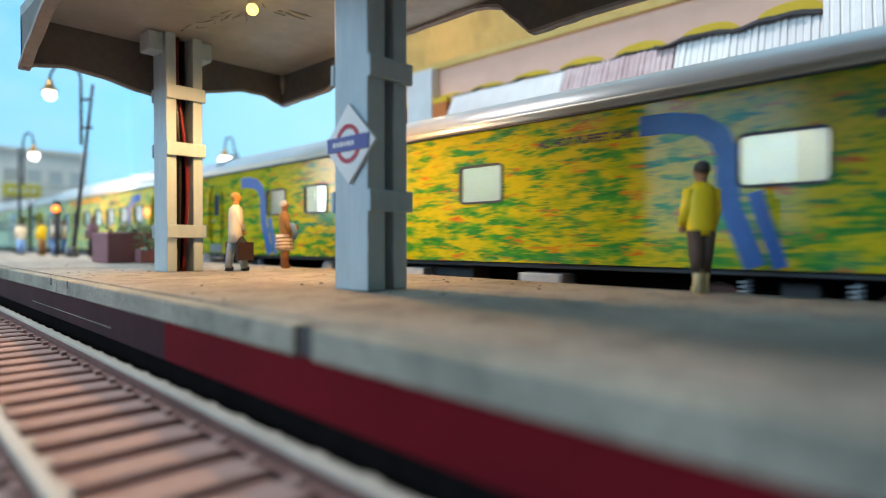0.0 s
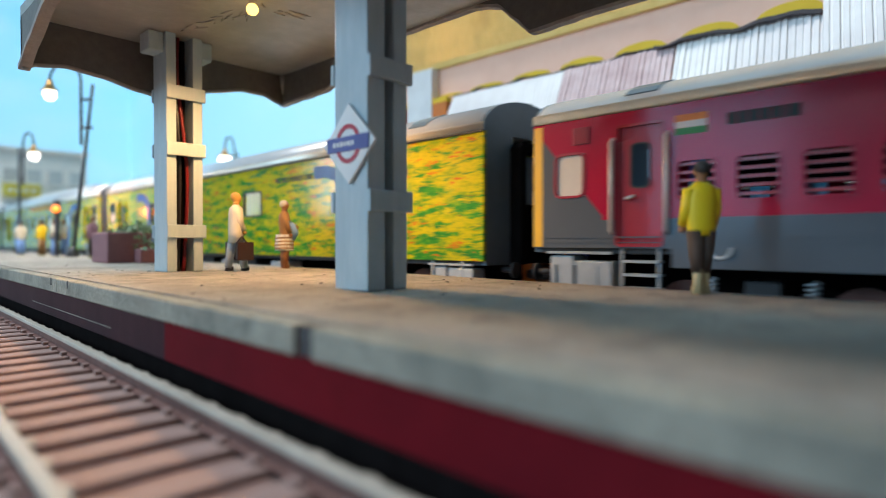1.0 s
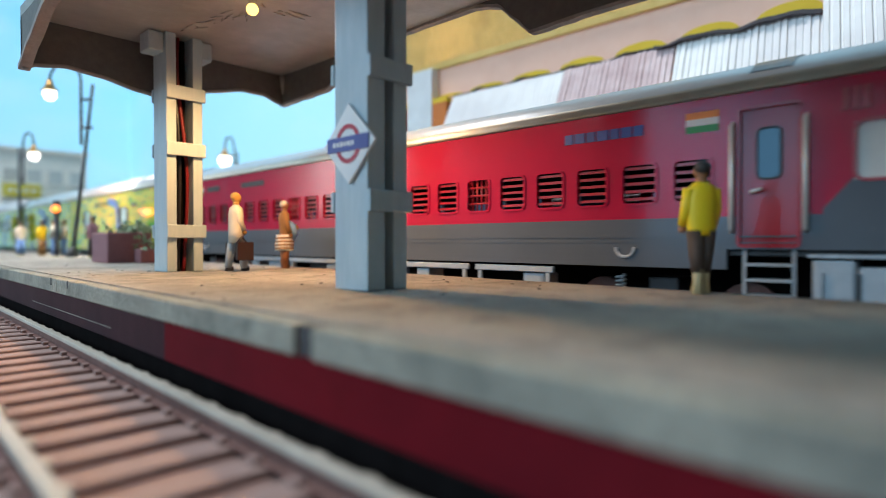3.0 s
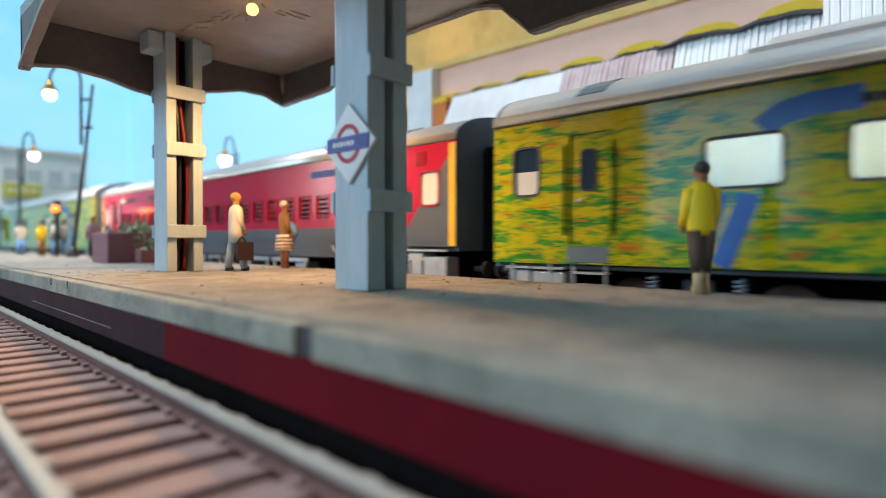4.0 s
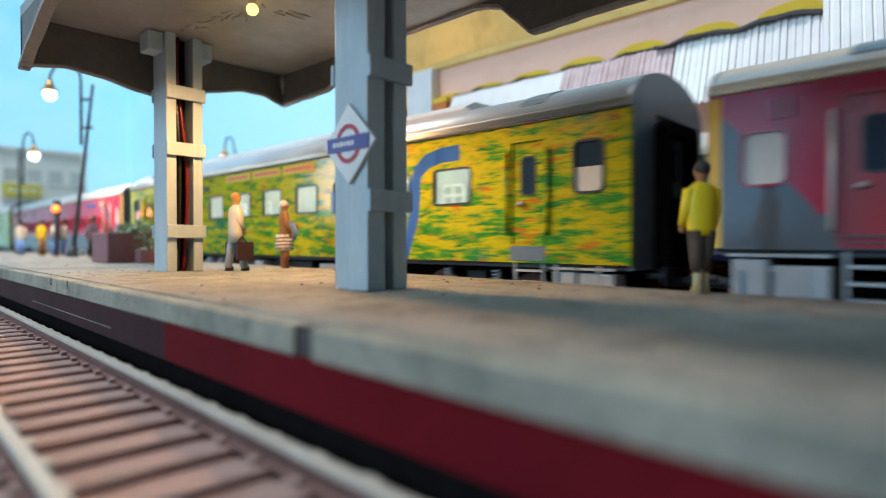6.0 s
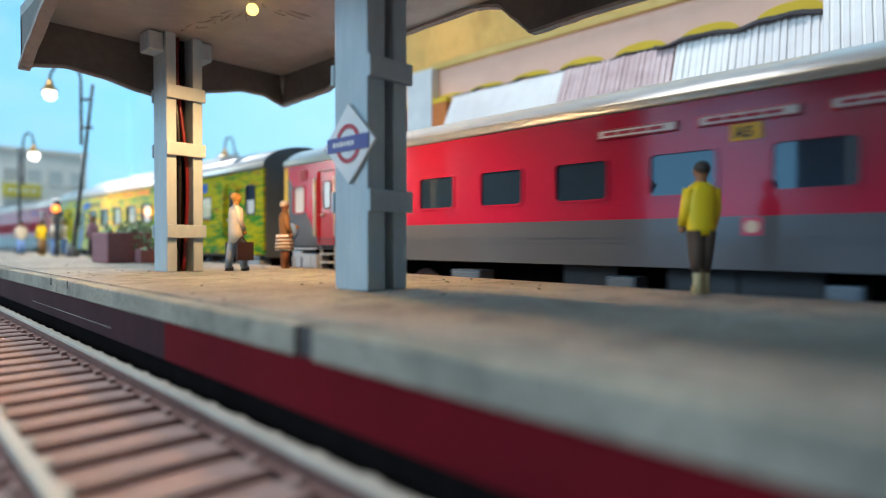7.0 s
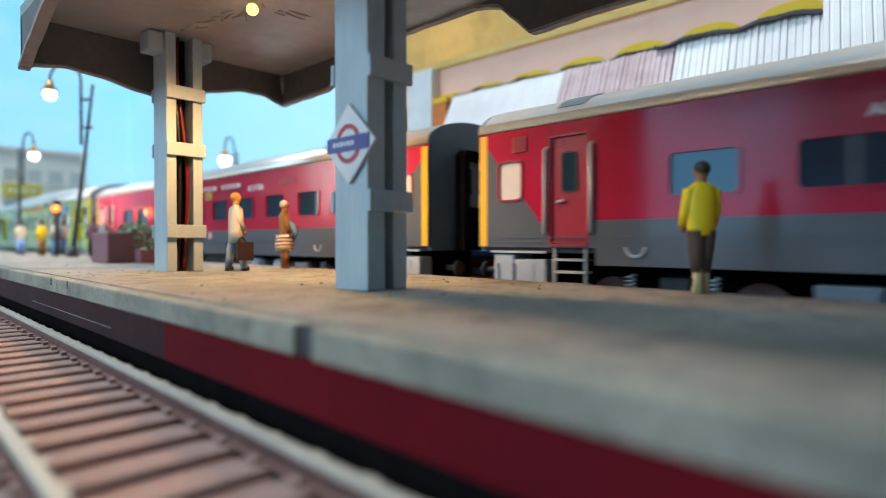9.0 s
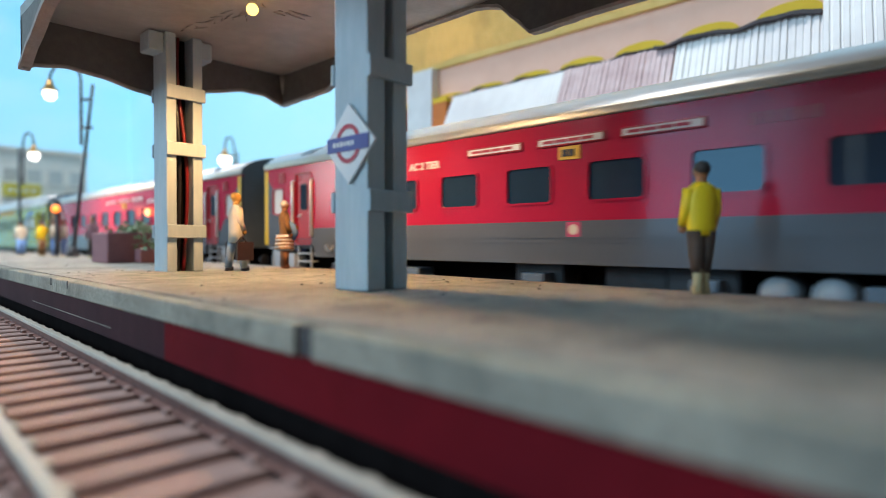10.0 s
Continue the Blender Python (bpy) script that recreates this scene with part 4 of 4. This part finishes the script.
    body = [(0, 0, 0.44), (0, 0, 0.5), (0, 0, 0.6), (0, 0, 0.72), (0, 0, 0.80), (0, 0, 0.845)]
    wide = [0.09, 0.1, 0.1, 0.112, 0.098, 0.045]
    if style == "kurta":
        body[0] = (0, 0, 0.36)
        wide = [0.125, 0.128, 0.124, 0.125, 0.108, 0.05]
    rings = []
    for (a, b, z), w in zip(body, wide):
        rings.append([bm.verts.new((w * 1.12 * h * math.cos(k * math.pi / 7), b + w * 0.72 * h * math.sin(k * math.pi / 7), z * h)) for k in range(14)])
    for p, q in zip(rings, rings[1:]):
        for k in range(14):
            f = bm.faces.new((p[k], p[(k + 1) % 14], q[(k + 1) % 14], q[k]))
            f.material_index, f.smooth = 2, True
    bm.faces.new(rings[0][::-1]).material_index = 2
    bm.faces.new(rings[-1]).material_index = 2
    tube(bm, [(0, 0, 0.83 * h), (0, 0.005 * h, 0.89 * h)], 0.04 * h, 8, 0)
    ball(bm, (0, 0.008 * h, 0.93 * h), 0.062 * h, 0, (0.88, 1.0, 1.12))
    ball(bm, (0, -0.008 * h, 0.948 * h), 0.064 * h, 1, (0.92, 0.98, 0.9))
    if style == "kurta":
        for s, dy in ((-1, 0.02), (1, 0.06)):
            box(bm, s * 0.15 * h - 0.045 * h, s * 0.15 * h + 0.045 * h, -0.10 * h + dy * h, 0.10 * h + dy * h, 0.14 * h, 0.37 * h, 5)
            tube(bm, [(s * 0.15 * h, -0.03 * h, 0.37 * h), (s * 0.14 * h, 0.03 * h, 0.44 * h), (s * 0.15 * h, 0.08 * h, 0.37 * h)], 0.012 * h, 6, 5)
    if style == "dhoti":
        tube(bm, [(0, 0, 0.26 * h), (0, 0, 0.36 * h), (0, 0, 0.5 * h)], [0.13 * h, 0.135 * h, 0.12 * h], 12, 4)
        for k in range(4):
            tube(bm, [(0.132 * h * math.cos(a), 0.132 * h * math.sin(a), (0.29 + 0.05 * k + 0.012 * math.cos(a)) * h) for a in [math.pi * n / 8 for n in range(17)]], 0.011 * h, 6, 2)
        tube(bm, [(0.06 * h, 0.03 * h, 0.68 * h), (0.1 * h, 0.1 * h, 0.62 * h), (0.09 * h, 0.14 * h, 0.52 * h), (0.05 * h, 0.12 * h, 0.42 * h)], [0.04 * h, 0.055 * h, 0.05 * h, 0.025 * h], 8, 5)
        tube(bm, [(-0.1 * h, 0.02 * h, 0.72 * h), (0.02 * h, 0.13 * h, 0.62 * h), (0.12 * h, 0.16 * h, 0.6 * h)], [0.04 * h, 0.045 * h, 0.03 * h], 8, 2)
    mats = {
        "shirt": ["skin", "hair", "shirt_yellow", "trouser", "shoe", "case"],
        "kurta": ["skin_light", "skin_light", "kurta", "equip", "hair", "case"],
        "dhoti": ["skin", "grey_hair", "shawl", "skin", "white", "cloth_blue"],
        "pale": ["skin", "hair", "kurta", "cloth_blue", "shoe", "case"],
        "ochre": ["skin", "hair", "shirt_yellow", "shawl", "shoe", "case"],
        "red": ["skin", "hair", "brick", "trouser", "shoe", "case"],
    }[style]
    ob = link(name, bm, mats)
    ob.matrix_world = pose(x * CM, y * CM, 1.02 * CM, 0, 0, turn)
    return tagged(ob, label, "doll", "dolls on the platform")


def build_planter(x, y):
    pl = thing("planter", "maroon brick-like planter with leafy flowers on the platform", "planter", "", x, y, 1.02)
    part("trough", soft_box(-0.75, 0.75, -0.9, 0.9, 0, 1.1, 0.06), "brick", pl)
    part("low_trough", soft_box(0.1, 1.1, -1.55, -0.92, 0, 0.5, 0.06), "brick", pl, "low maroon step of the planter")
    rng = random.Random(6)
    bm = bmesh.new()
    for _ in range(420):
        c = Vector((rng.gauss(0.35, 0.25), rng.gauss(-0.35, 0.4), 1.1 + abs(rng.gauss(0, 0.16))))
        if rng.random() < 0.3:
            c = Vector((rng.uniform(0.1, 1.0), rng.uniform(-1.6, -0.8), 0.5 + abs(rng.gauss(0, 0.4))))
        a, b = Vector([rng.uniform(-1, 1) for _ in range(3)]).normalized(), Vector([rng.uniform(-1, 1) for _ in range(3)]).normalized()
        s = rng.uniform(0.07, 0.16)
        vs = [bm.verts.new(c + v) for v in (a * s, b * s * 0.5, -a * s, -b * s * 0.5)]
        bm.faces.new(vs).material_index = 0 if rng.random() < 0.95 else rng.choice((1, 2))
    tagged(link("foliage", bm, ["leaf", "sign_red", "white"], pl), "loose green leaves with red and white flowers", kind="stuff")
    return pl


def build_street_lamp(x, y, h, lean, arm_dir, label, z=1.02, globe=0.42):
    lamp = thing("street_lamp", label, "street lamp", "street lamps", x, y, z)
    bm = bmesh.new()
    tube(bm, [(0, 0, 0), (lean[0] * 0.5, lean[1] * 0.5, h * 0.5), (*lean, h)], [0.11, 0.085, 0.07], 8)
    tube(bm, [(0, 0, 0), (0, 0, 0.5)], [0.28, 0.2], 8)
    part("pole", bm, "iron", lamp)
    ax, ay = arm_dir
    bm = bmesh.new()
    c = Vector((lean[0] * 0.97, lean[1] * 0.97, h))
    tube(bm, [c + Vector((ax * 0.55, ay * 0.55, -h * 0.35)), c + Vector((ax * 0.55, ay * 0.55, 0.2))], 0.07, 6)
    tube(bm, [c + Vector((ax * (0.55 + 0.75 * (1 - math.cos(a))), ay * (0.55 + 0.75 * (1 - math.cos(a))), 0.2 + 0.85 * math.sin(a))) for a in [math.pi * k / 10 for k in range(11)]], 0.06, 6)
    part("arm", bm, "iron", lamp)
    for k in range(2):
        zz = -0.75 - k * 1.4
        bm = bmesh.new()
        tube(bm, [c + Vector((0, 0, zz)), c + Vector((ax * 0.6, ay * 0.6, zz))], 0.07, 6)
        part("rung", bm, "iron", lamp)
    tip = c + Vector((ax * 2.05, ay * 2.05, 0.2))
    bm = bmesh.new()
    tube(bm, [tip, tip + Vector((0, 0, -0.3)), tip + Vector((0, 0, -0.55))], [0.12, 0.2, globe * 1.35], 12)
    part("hood", bm, "brass", lamp, "brass lamp hood")
    bm = bmesh.new()
    ball(bm, tip + Vector((0, 0, -0.55 - globe * 0.55)), globe)
    part("globe", bm, "globe", lamp, "glowing white globe")
    return lamp


def build_signal(x, y):
    sig = thing("signal_post", "dark signal post with a glowing orange-red light", "signal", "", x, y, 1.02)
    bm = bmesh.new()
    tube(bm, [(0, 0, 0), (0, 0, 2.6)], 0.12, 8)
    part("pole", bm, "iron", sig)
    part("head", soft_box(-0.16, 0.16, -0.12, 0.12, 2.2, 2.95, 0.04), "iron", sig)
    bm = bmesh.new()
    ball(bm, (-0.1, -0.2, 2.5), 0.2)
    part("light", bm, "signal_red", sig, "glowing orange-red light")
    return sig


# ---------------------------------------------------------------- behind the train


def build_station_building():
    b = thing("station_building", "pink station building with yellow scallops and corrugated awning", "building")
    x = 20.0
    box_part("wall", x, x + 4, -14, 24.5, -0.42, 10.0, "pink", b)
    box_part("cornice", x - 0.18, x + 4, -14, 24.5, 9.95, 10.2, "cornice", b, label="yellow roof edge")
    for k in range(8):
        y = 21.0 - 2.35 * k
        bm = bmesh.new()
        prism(bm, [(y + 0.95 * math.cos(a), 8.6 + max(0.1, 0.44 - 0.022 * (y - 4.0)) * math.sin(a)) for a in [math.pi * i / 12 for i in range(13)]], "x", x - 0.03, x)
        part("scallop", bm, "scallop", b, "yellow painted scallop")
    pts = [(21.5 - 0.235 * i, 8.56 + 0.06 * math.sin(2 * math.pi * (0.235 * i - 0.15) / 2.35 + 1.2) + 0.03 * math.sin(i * 1.3)) for i in range(14, 77)]
    for run, out, text in ((pts[:42], 0.17, "thin dark wavy gutter strip"), (pts[41:], 0.42, "dark wavy gutter strip, thicker towards its end")):
        bm = bmesh.new()
        prism(bm, run + [(y, z - 0.03 - 0.012 * max(0.0, 11 - y) - 0.015 * math.sin(y * 5.3)) for y, z in run[::-1]], "x", x - out, x - 0.003)
        part("gutter", bm, "tarp", b, text)
    # corrugated awning: narrow grooves between broad flat ribs
    for y0, y1, lift, mat, text in ((18.2, 12.3, 0.0, "corrugated", "pale galvanised corrugated sheet"), (12.27, 7.9, 0.0, "rusty_sheet", "rusty pink corrugated sheet"),
                                    (7.87, 3.65, 0.0, "corrugated", "pale galvanised corrugated sheet"), (3.6, -12.0, 0.3, "corrugated", "pale galvanised corrugated sheet")):
        bm = bmesh.new()
        step = 0.2 if y0 > 3.65 else 0.24
        prev = None
        y, k = y0, 0
        while y > y1:
            for at, r in ((0.0, 0.0), (0.08, 0.055), (0.62, 0.055), (0.72, 0.0)):
                yy = max(y1, y - step * at * (1 + 0.08 * math.sin(k * 2.3)))
                rr = r * (1 + 0.5 * math.sin(k * 1.7)) * (0.25 if y0 > 13 else 0.6 if y0 > 8 else 1.0)
                sag = 0.12 * math.sin(yy * 0.9) * 0.4
                pair = (bm.verts.new((x - 0.12 - lift - 0.8 * rr, yy, 8.5 + lift * 0.9 + 0.5 * rr)), bm.verts.new((x - 1.5 - lift - 0.8 * rr, yy - 0.25, 6.1 + sag + lift * 0.5 + 0.5 * rr)))
                if prev:
                    bm.faces.new((prev[0], prev[1], pair[1], pair[0]))
                prev = pair
            y, k = y - step, k + 1
        g = bmesh.ops.extrude_face_region(bm, geom=bm.faces[:])
        bmesh.ops.translate(bm, vec=(0.02, 0, -0.05), verts=[v for v in g["geom"] if isinstance(v, bmesh.types.BMVert)])
        part("awning_sheet", bm, mat, b, text)
    for y, half, top, mat in ((20.1, 0.85, 9.95, "white"), (22.1, 0.85, 8.3, "orange"), (18.75, 0.44, 8.25, "orange")):
        box_part("pilaster", x - 0.5, x - 0.003, y - half, y + half, -0.42, top, mat, b, label="%s painted pilaster" % mat)
        if mat == "orange":
            box_part("capital", x - 0.52, x - 0.003, y - half, y + half, top + 0.003, top + 0.22, "scallop", b, label="yellow painted capital")
    for y in (14, 9, 4, -1, -6):
        box_part("awning_post", x - 1.6, x - 1.3, y - 0.15, y + 0.15, -0.42, 6.2, "iron", b)
    box_part("dado", x - 0.04, x, -14, 19, -0.42, 5.2, "orange", b, label="orange painted lower wall")
    return b


def build_gold_board():
    bm = bmesh.new()
    nu, nv = 60, 30
    rows = []
    for j in range(nv + 1):
        row = []
        for i in range(nu + 1):
            y, z = 4 + 26.0 * i / nu, 3 + 18.0 * j / nv
            row.append(bm.verts.new((25.4 + 0.10 * noise.noise((y * 0.5, z * 1.4, 3.1)) + 0.05 * noise.noise((y * 2.1, z * 2.6, 7.7)), y, z)))
        rows.append(row)
    for a, b in zip(rows, rows[1:]):
        for i in range(nu):
            bm.faces.new((a[i], a[i + 1], b[i + 1], b[i])).smooth = True
    g = bmesh.ops.extrude_face_region(bm, geom=bm.faces[:])
    bmesh.ops.translate(bm, vec=(0.4, 0, 0), verts=[v for v in g["geom"] if isinstance(v, bmesh.types.BMVert)])
    box(bm, 25.5, 25.9, 4, 30, -0.42, 3.2)
    return tagged(link("gold_board", bm, "gold"), "crinkled gold foil board behind the station building", "board")


def build_wall_lamp(x, y, z):
    lamp = thing("wall_lamp", "small warm lamp on an arm on the gold board", "wall lamp", "", x, y, z)
    bm = bmesh.new()
    tube(bm, [(0.1, 0, 0), (-1.2, 0, 0.5), (-2.9, 0, 0.3)], 0.08, 8)
    part("arm", bm, "iron", lamp)
    bm = bmesh.new()
    ball(bm, (-2.95, 0, 0.08), 0.22)
    part("bulb", bm, "bulb", lamp, "glowing warm bulb")
    return lamp


def build_blue_coach(x, y0):
    c = thing("railway_coach", "dark blue model coach with light blue window band, standing", "railway coach", "", x, y0, 0)
    holes = [(-2.2 - 1.3 * k, -3.05 - 1.3 * k, 2.55, 3.25) for k in range(17)]
    bm = bmesh.new()
    wall_with_holes(bm, 0, 0.1, 1.3, 2.35, [])
    wall_with_holes(bm, 0, 0.1, 3.45, 4.1, [])
    box(bm, WIDE - 0.1, WIDE, -LONG, 0, 1.3, 4.1)
    box(bm, 0, WIDE, -0.1, 0.0, 1.3, 4.1)
    box(bm, 0, WIDE, -LONG - 0.0, -LONG + 0.1, 1.3, 4.1)
    part("body", bm, "icf_blue", c)
    bm = bmesh.new()
    wall_with_holes(bm, -0.01, 0.1, 2.35, 3.45, holes)
    part("window_band", bm, "icf_light", c, "light blue window band")
    for ya, yb, za, zb in holes:
        bm = bmesh.new()
        for k in range(4):
            z = za + (zb - za) * (k + 0.8) / 4.6
            tube(bm, [(0.03, yb, z), (0.03, ya, z)], 0.03, 6)
        part("window", bm, "handrail", c, "barred window")
    bm = bmesh.new()
    prism(bm, roof_outline(4.1, 4.95), "y", -LONG, 0)
    part("roof", bm, "white", c, "white rounded roof")
    bars(c, "yellow", -0.004, -1.2, [0.16, 0.16, -0.2, 0.16], 3.6, 3.85)
    part("floor_pan", soft_box(0.1, WIDE - 0.1, -LONG + 0.1, -0.1, 1.15, 1.42, 0.02, 1), "chassis", c)
    for y in (-4.4, -LONG + 4.4):
        build_bogie(c, y)
    return c


def build_far_building(x, y, w, d, h, sign):
    b = thing("far_building", "grey model building" + (" with a yellow name board" if sign else " in the far corner"), "building", "", x, y, -0.42)
    box_part("wall", -w / 2, w / 2, 0, d, 0, h, "far_wall", b)
    box_part("roof", -w / 2 - 0.3, w / 2 + 0.3, -0.3, d + 0.3, h, h + 0.4, "far_wall", b)
    for i in range(4):
        for j in range(3):
            cx, cz = -w / 2 + (i + 0.5) * w / 4, 1.6 + j * (h - 1.5) / 3
            win = box_part("window", cx - w * 0.08, cx + w * 0.08, -0.06, 0.02, cz, cz + 1.6, "far_glass", b)
            box_part("sill", cx - w * 0.1, cx + w * 0.1, -0.15, -0.003, cz - 0.15, cz, "far_wall", win)
    if sign:
        s = box_part("name_board", -w * 0.46, -w * 0.06, -0.5, 0.0, h * 0.58, h * 0.69, "far_sign", b, label="yellow name board")
        bars_y = -0.52
        bm = bmesh.new()
        for k in range(4):
            box(bm, -w * 0.42 + k * w * 0.085, -w * 0.36 + k * w * 0.085, bars_y, -0.5, h * 0.62, h * 0.65)
        part("name_bars", bm, "far_wall", s)
    return b


def build_backdrop():
    bm = bmesh.new()
    box(bm, 52, 53, -125, 165, -0.9, 75)
    box(bm, -40, 52, 158, 159, -0.9, 75)
    tagged(link("backdrop", bm, "sky"), "pale blue painted sky board behind the layout, given a glow", "backdrop", kind="structure")


def build_room():
    a, b, lo, hi = -150, 230, -90, 160
    slab("floor", a, b, -170, 230, lo - 5, lo, "board", "brown wooden room floor", "floor")
    slab("ceiling", a, b, -170, 230, hi, hi + 8, "plaster", "off-white room ceiling", "ceiling")
    slab("wall_east", b, b + 8, -170, 230, lo, hi, "plaster", "off-white room wall", "wall")
    slab("wall_north", a, b, 230, 238, lo, hi, "plaster", "off-white room wall", "wall")
    slab("wall_south", a, b, -178, -170, lo, hi, "plaster", "off-white room wall", "wall")
    bm = bmesh.new()
    box(bm, a - 8, a, -170, -40, lo, hi)
    box(bm, a - 8, a, 225, 230, lo, hi)
    box(bm, a - 8, a, 90, 175, lo, hi)
    box(bm, a - 8, a, 175, 225, lo, 12)
    box(bm, a - 8, a, 175, 225, 56, hi)
    box(bm, a - 8, a, -40, 90, lo, -10)
    box(bm, a - 8, a, -40, 90, 100, hi)
    setting("wall_west", bm, "plaster", "off-white room wall with a wide window", "wall")
    win = new("window_1")
    tagged(win, "wide white framed room window", "window", kind="structure")
    for y in (-38, 25, 88):
        box_part("window_frame", a - 6, a - 2, y - 2, y + 2, -10, 100, "white", win)
    for z in (-8, 60, 98):
        box_part("window_frame", a - 6.5, a - 2.5, -40, 90, z - 2, z + 2, "white", win)
    # unseen window frame, added to go with the side fill lamp
    win = new("fill_window")
    tagged(win, "unseen low window with a white frame, added around the side fill lamp", "window", kind="structure")
    for y in (175, 223.4):
        box_part("frame_bar", a - 6, a - 3, y, y + 1.6, 12, 56, "white", win)
    for z in (12, 54):
        box_part("frame_bar", a - 6.5, a - 3.5, 175, 225, z, z + 2, "white", win)
    legs = thing("table_frame", "plain wooden legs under the layout table", "table legs", "", 0, 0, -90)
    for x in (-10, 72):
        for y in (-120, 20, 160):
            box_part("leg", x - 3, x + 3, y - 3, y + 3, 0, 86.5, "board", legs)


build_setting()
build_backdrop()
build_room()
build_canopy()
build_lamp_bulb(6.3, 11.65)
build_column(5.68, 6.99, 0.36, 0.18, 0.29, (1.41, 3.48, 5.3), "grey-blue canopy column of paired posts with battens")
build_column(5.80, 15.05, 0.25, 0.42, 0.25, (1.03, 3.12, 4.55), "canopy column of paired posts with battens and red wire")
build_sign(5.66, 7.38, 3.33)
doll_mesh("doll", "painted doll in yellow shirt and brown trousers, seen from behind", 8.83, 3.13, -42, 1.95, "shirt")
doll_mesh("doll", "painted doll in cream kurta carrying brown suitcases", 7.3, 14.4, -100, 2.05, "kurta")
doll_mesh("doll", "painted old doll with brown shawl and white dhoti", 9.0, 14.85, -110, 1.95, "dhoti")
for i, (x, y, st) in enumerate(((7.4, 40, "pale"), (7.9, 37.6, "ochre"), (8.2, 36.4, "pale"), (8.6, 36.2, "pale"), (8.4, 30.5, "red"))):
    doll_mesh("doll", {"pale": "small pale painted doll far along the platform", "ochre": "small doll in yellow far along the platform", "red": "small doll in maroon beside the planter"}[st], x, y, 30 * i, 1.95, st)
build_planter(7.4, 23.4)
build_street_lamp(8.3, 33.4, 8.6, (0.75, -0.75), (-0.72, 0.72), "leaning iron street lamp with a glowing globe on the platform", globe=0.29)
build_street_lamp(9.0, 49.0, 7.25, (0.0, 0.0), (0.35, -0.35), "iron street lamp with a glowing globe far along the platform", globe=0.34)
build_street_lamp(19.4, 38.0, 8.4, (0.0, 0.0), (-0.3, 0.3), "iron street lamp with a glowing globe beyond the train", z=-0.42)
build_signal(8.25, 36.05)
build_station_building()
build_gold_board()
build_wall_lamp(25.25, 25.0, 16.6)
build_blue_coach(15.9, 14.0)
build_blue_coach(15.9, 42.0)
build_far_building(18.0, 84, 9, 6, 13, True)
build_far_building(30.0, 100, 10, 6, 9, False)
TRAIN = build_train()
turned(build_track(1.05, 2.75, -25, 120, 0.6, 42, "brown painted model track with rusty rails in front of the platform"))
build_track(11.6, 13.32, -124, 150, -3, 40, "model track beside the platform under the passing train")
build_track(16.9, 18.62, -60, 60, -14, 43, "model track under the standing blue coach")

SIDE = 10.6
# seconds and the way that the train has gone, in centimetres
TRAVEL = [(0, -10.8), (0.5, -5.34), (1.0, 0.0), (1.5, 5.55), (2.0, 11.37), (2.5, 17.3), (2.7, 18.4), (3.8, 26.89), (4.0, 29.34), (4.5, 35.27), (5.0, 40.79),
          (5.5, 47.35), (5.7, 49.38), (6.8, 64.49), (7.0, 66.85), (7.5, 71.95), (8.0, 76.56), (8.5, 81.69), (9.0, 87.01), (9.5, 91.94), (10.0, 96.91)]


def motions():
    for coach, q in TRAIN:
        walk(coach, [(t, pose(SIDE * CM, (s - q) * CM, 0)) for t, s in TRAVEL])


motions()
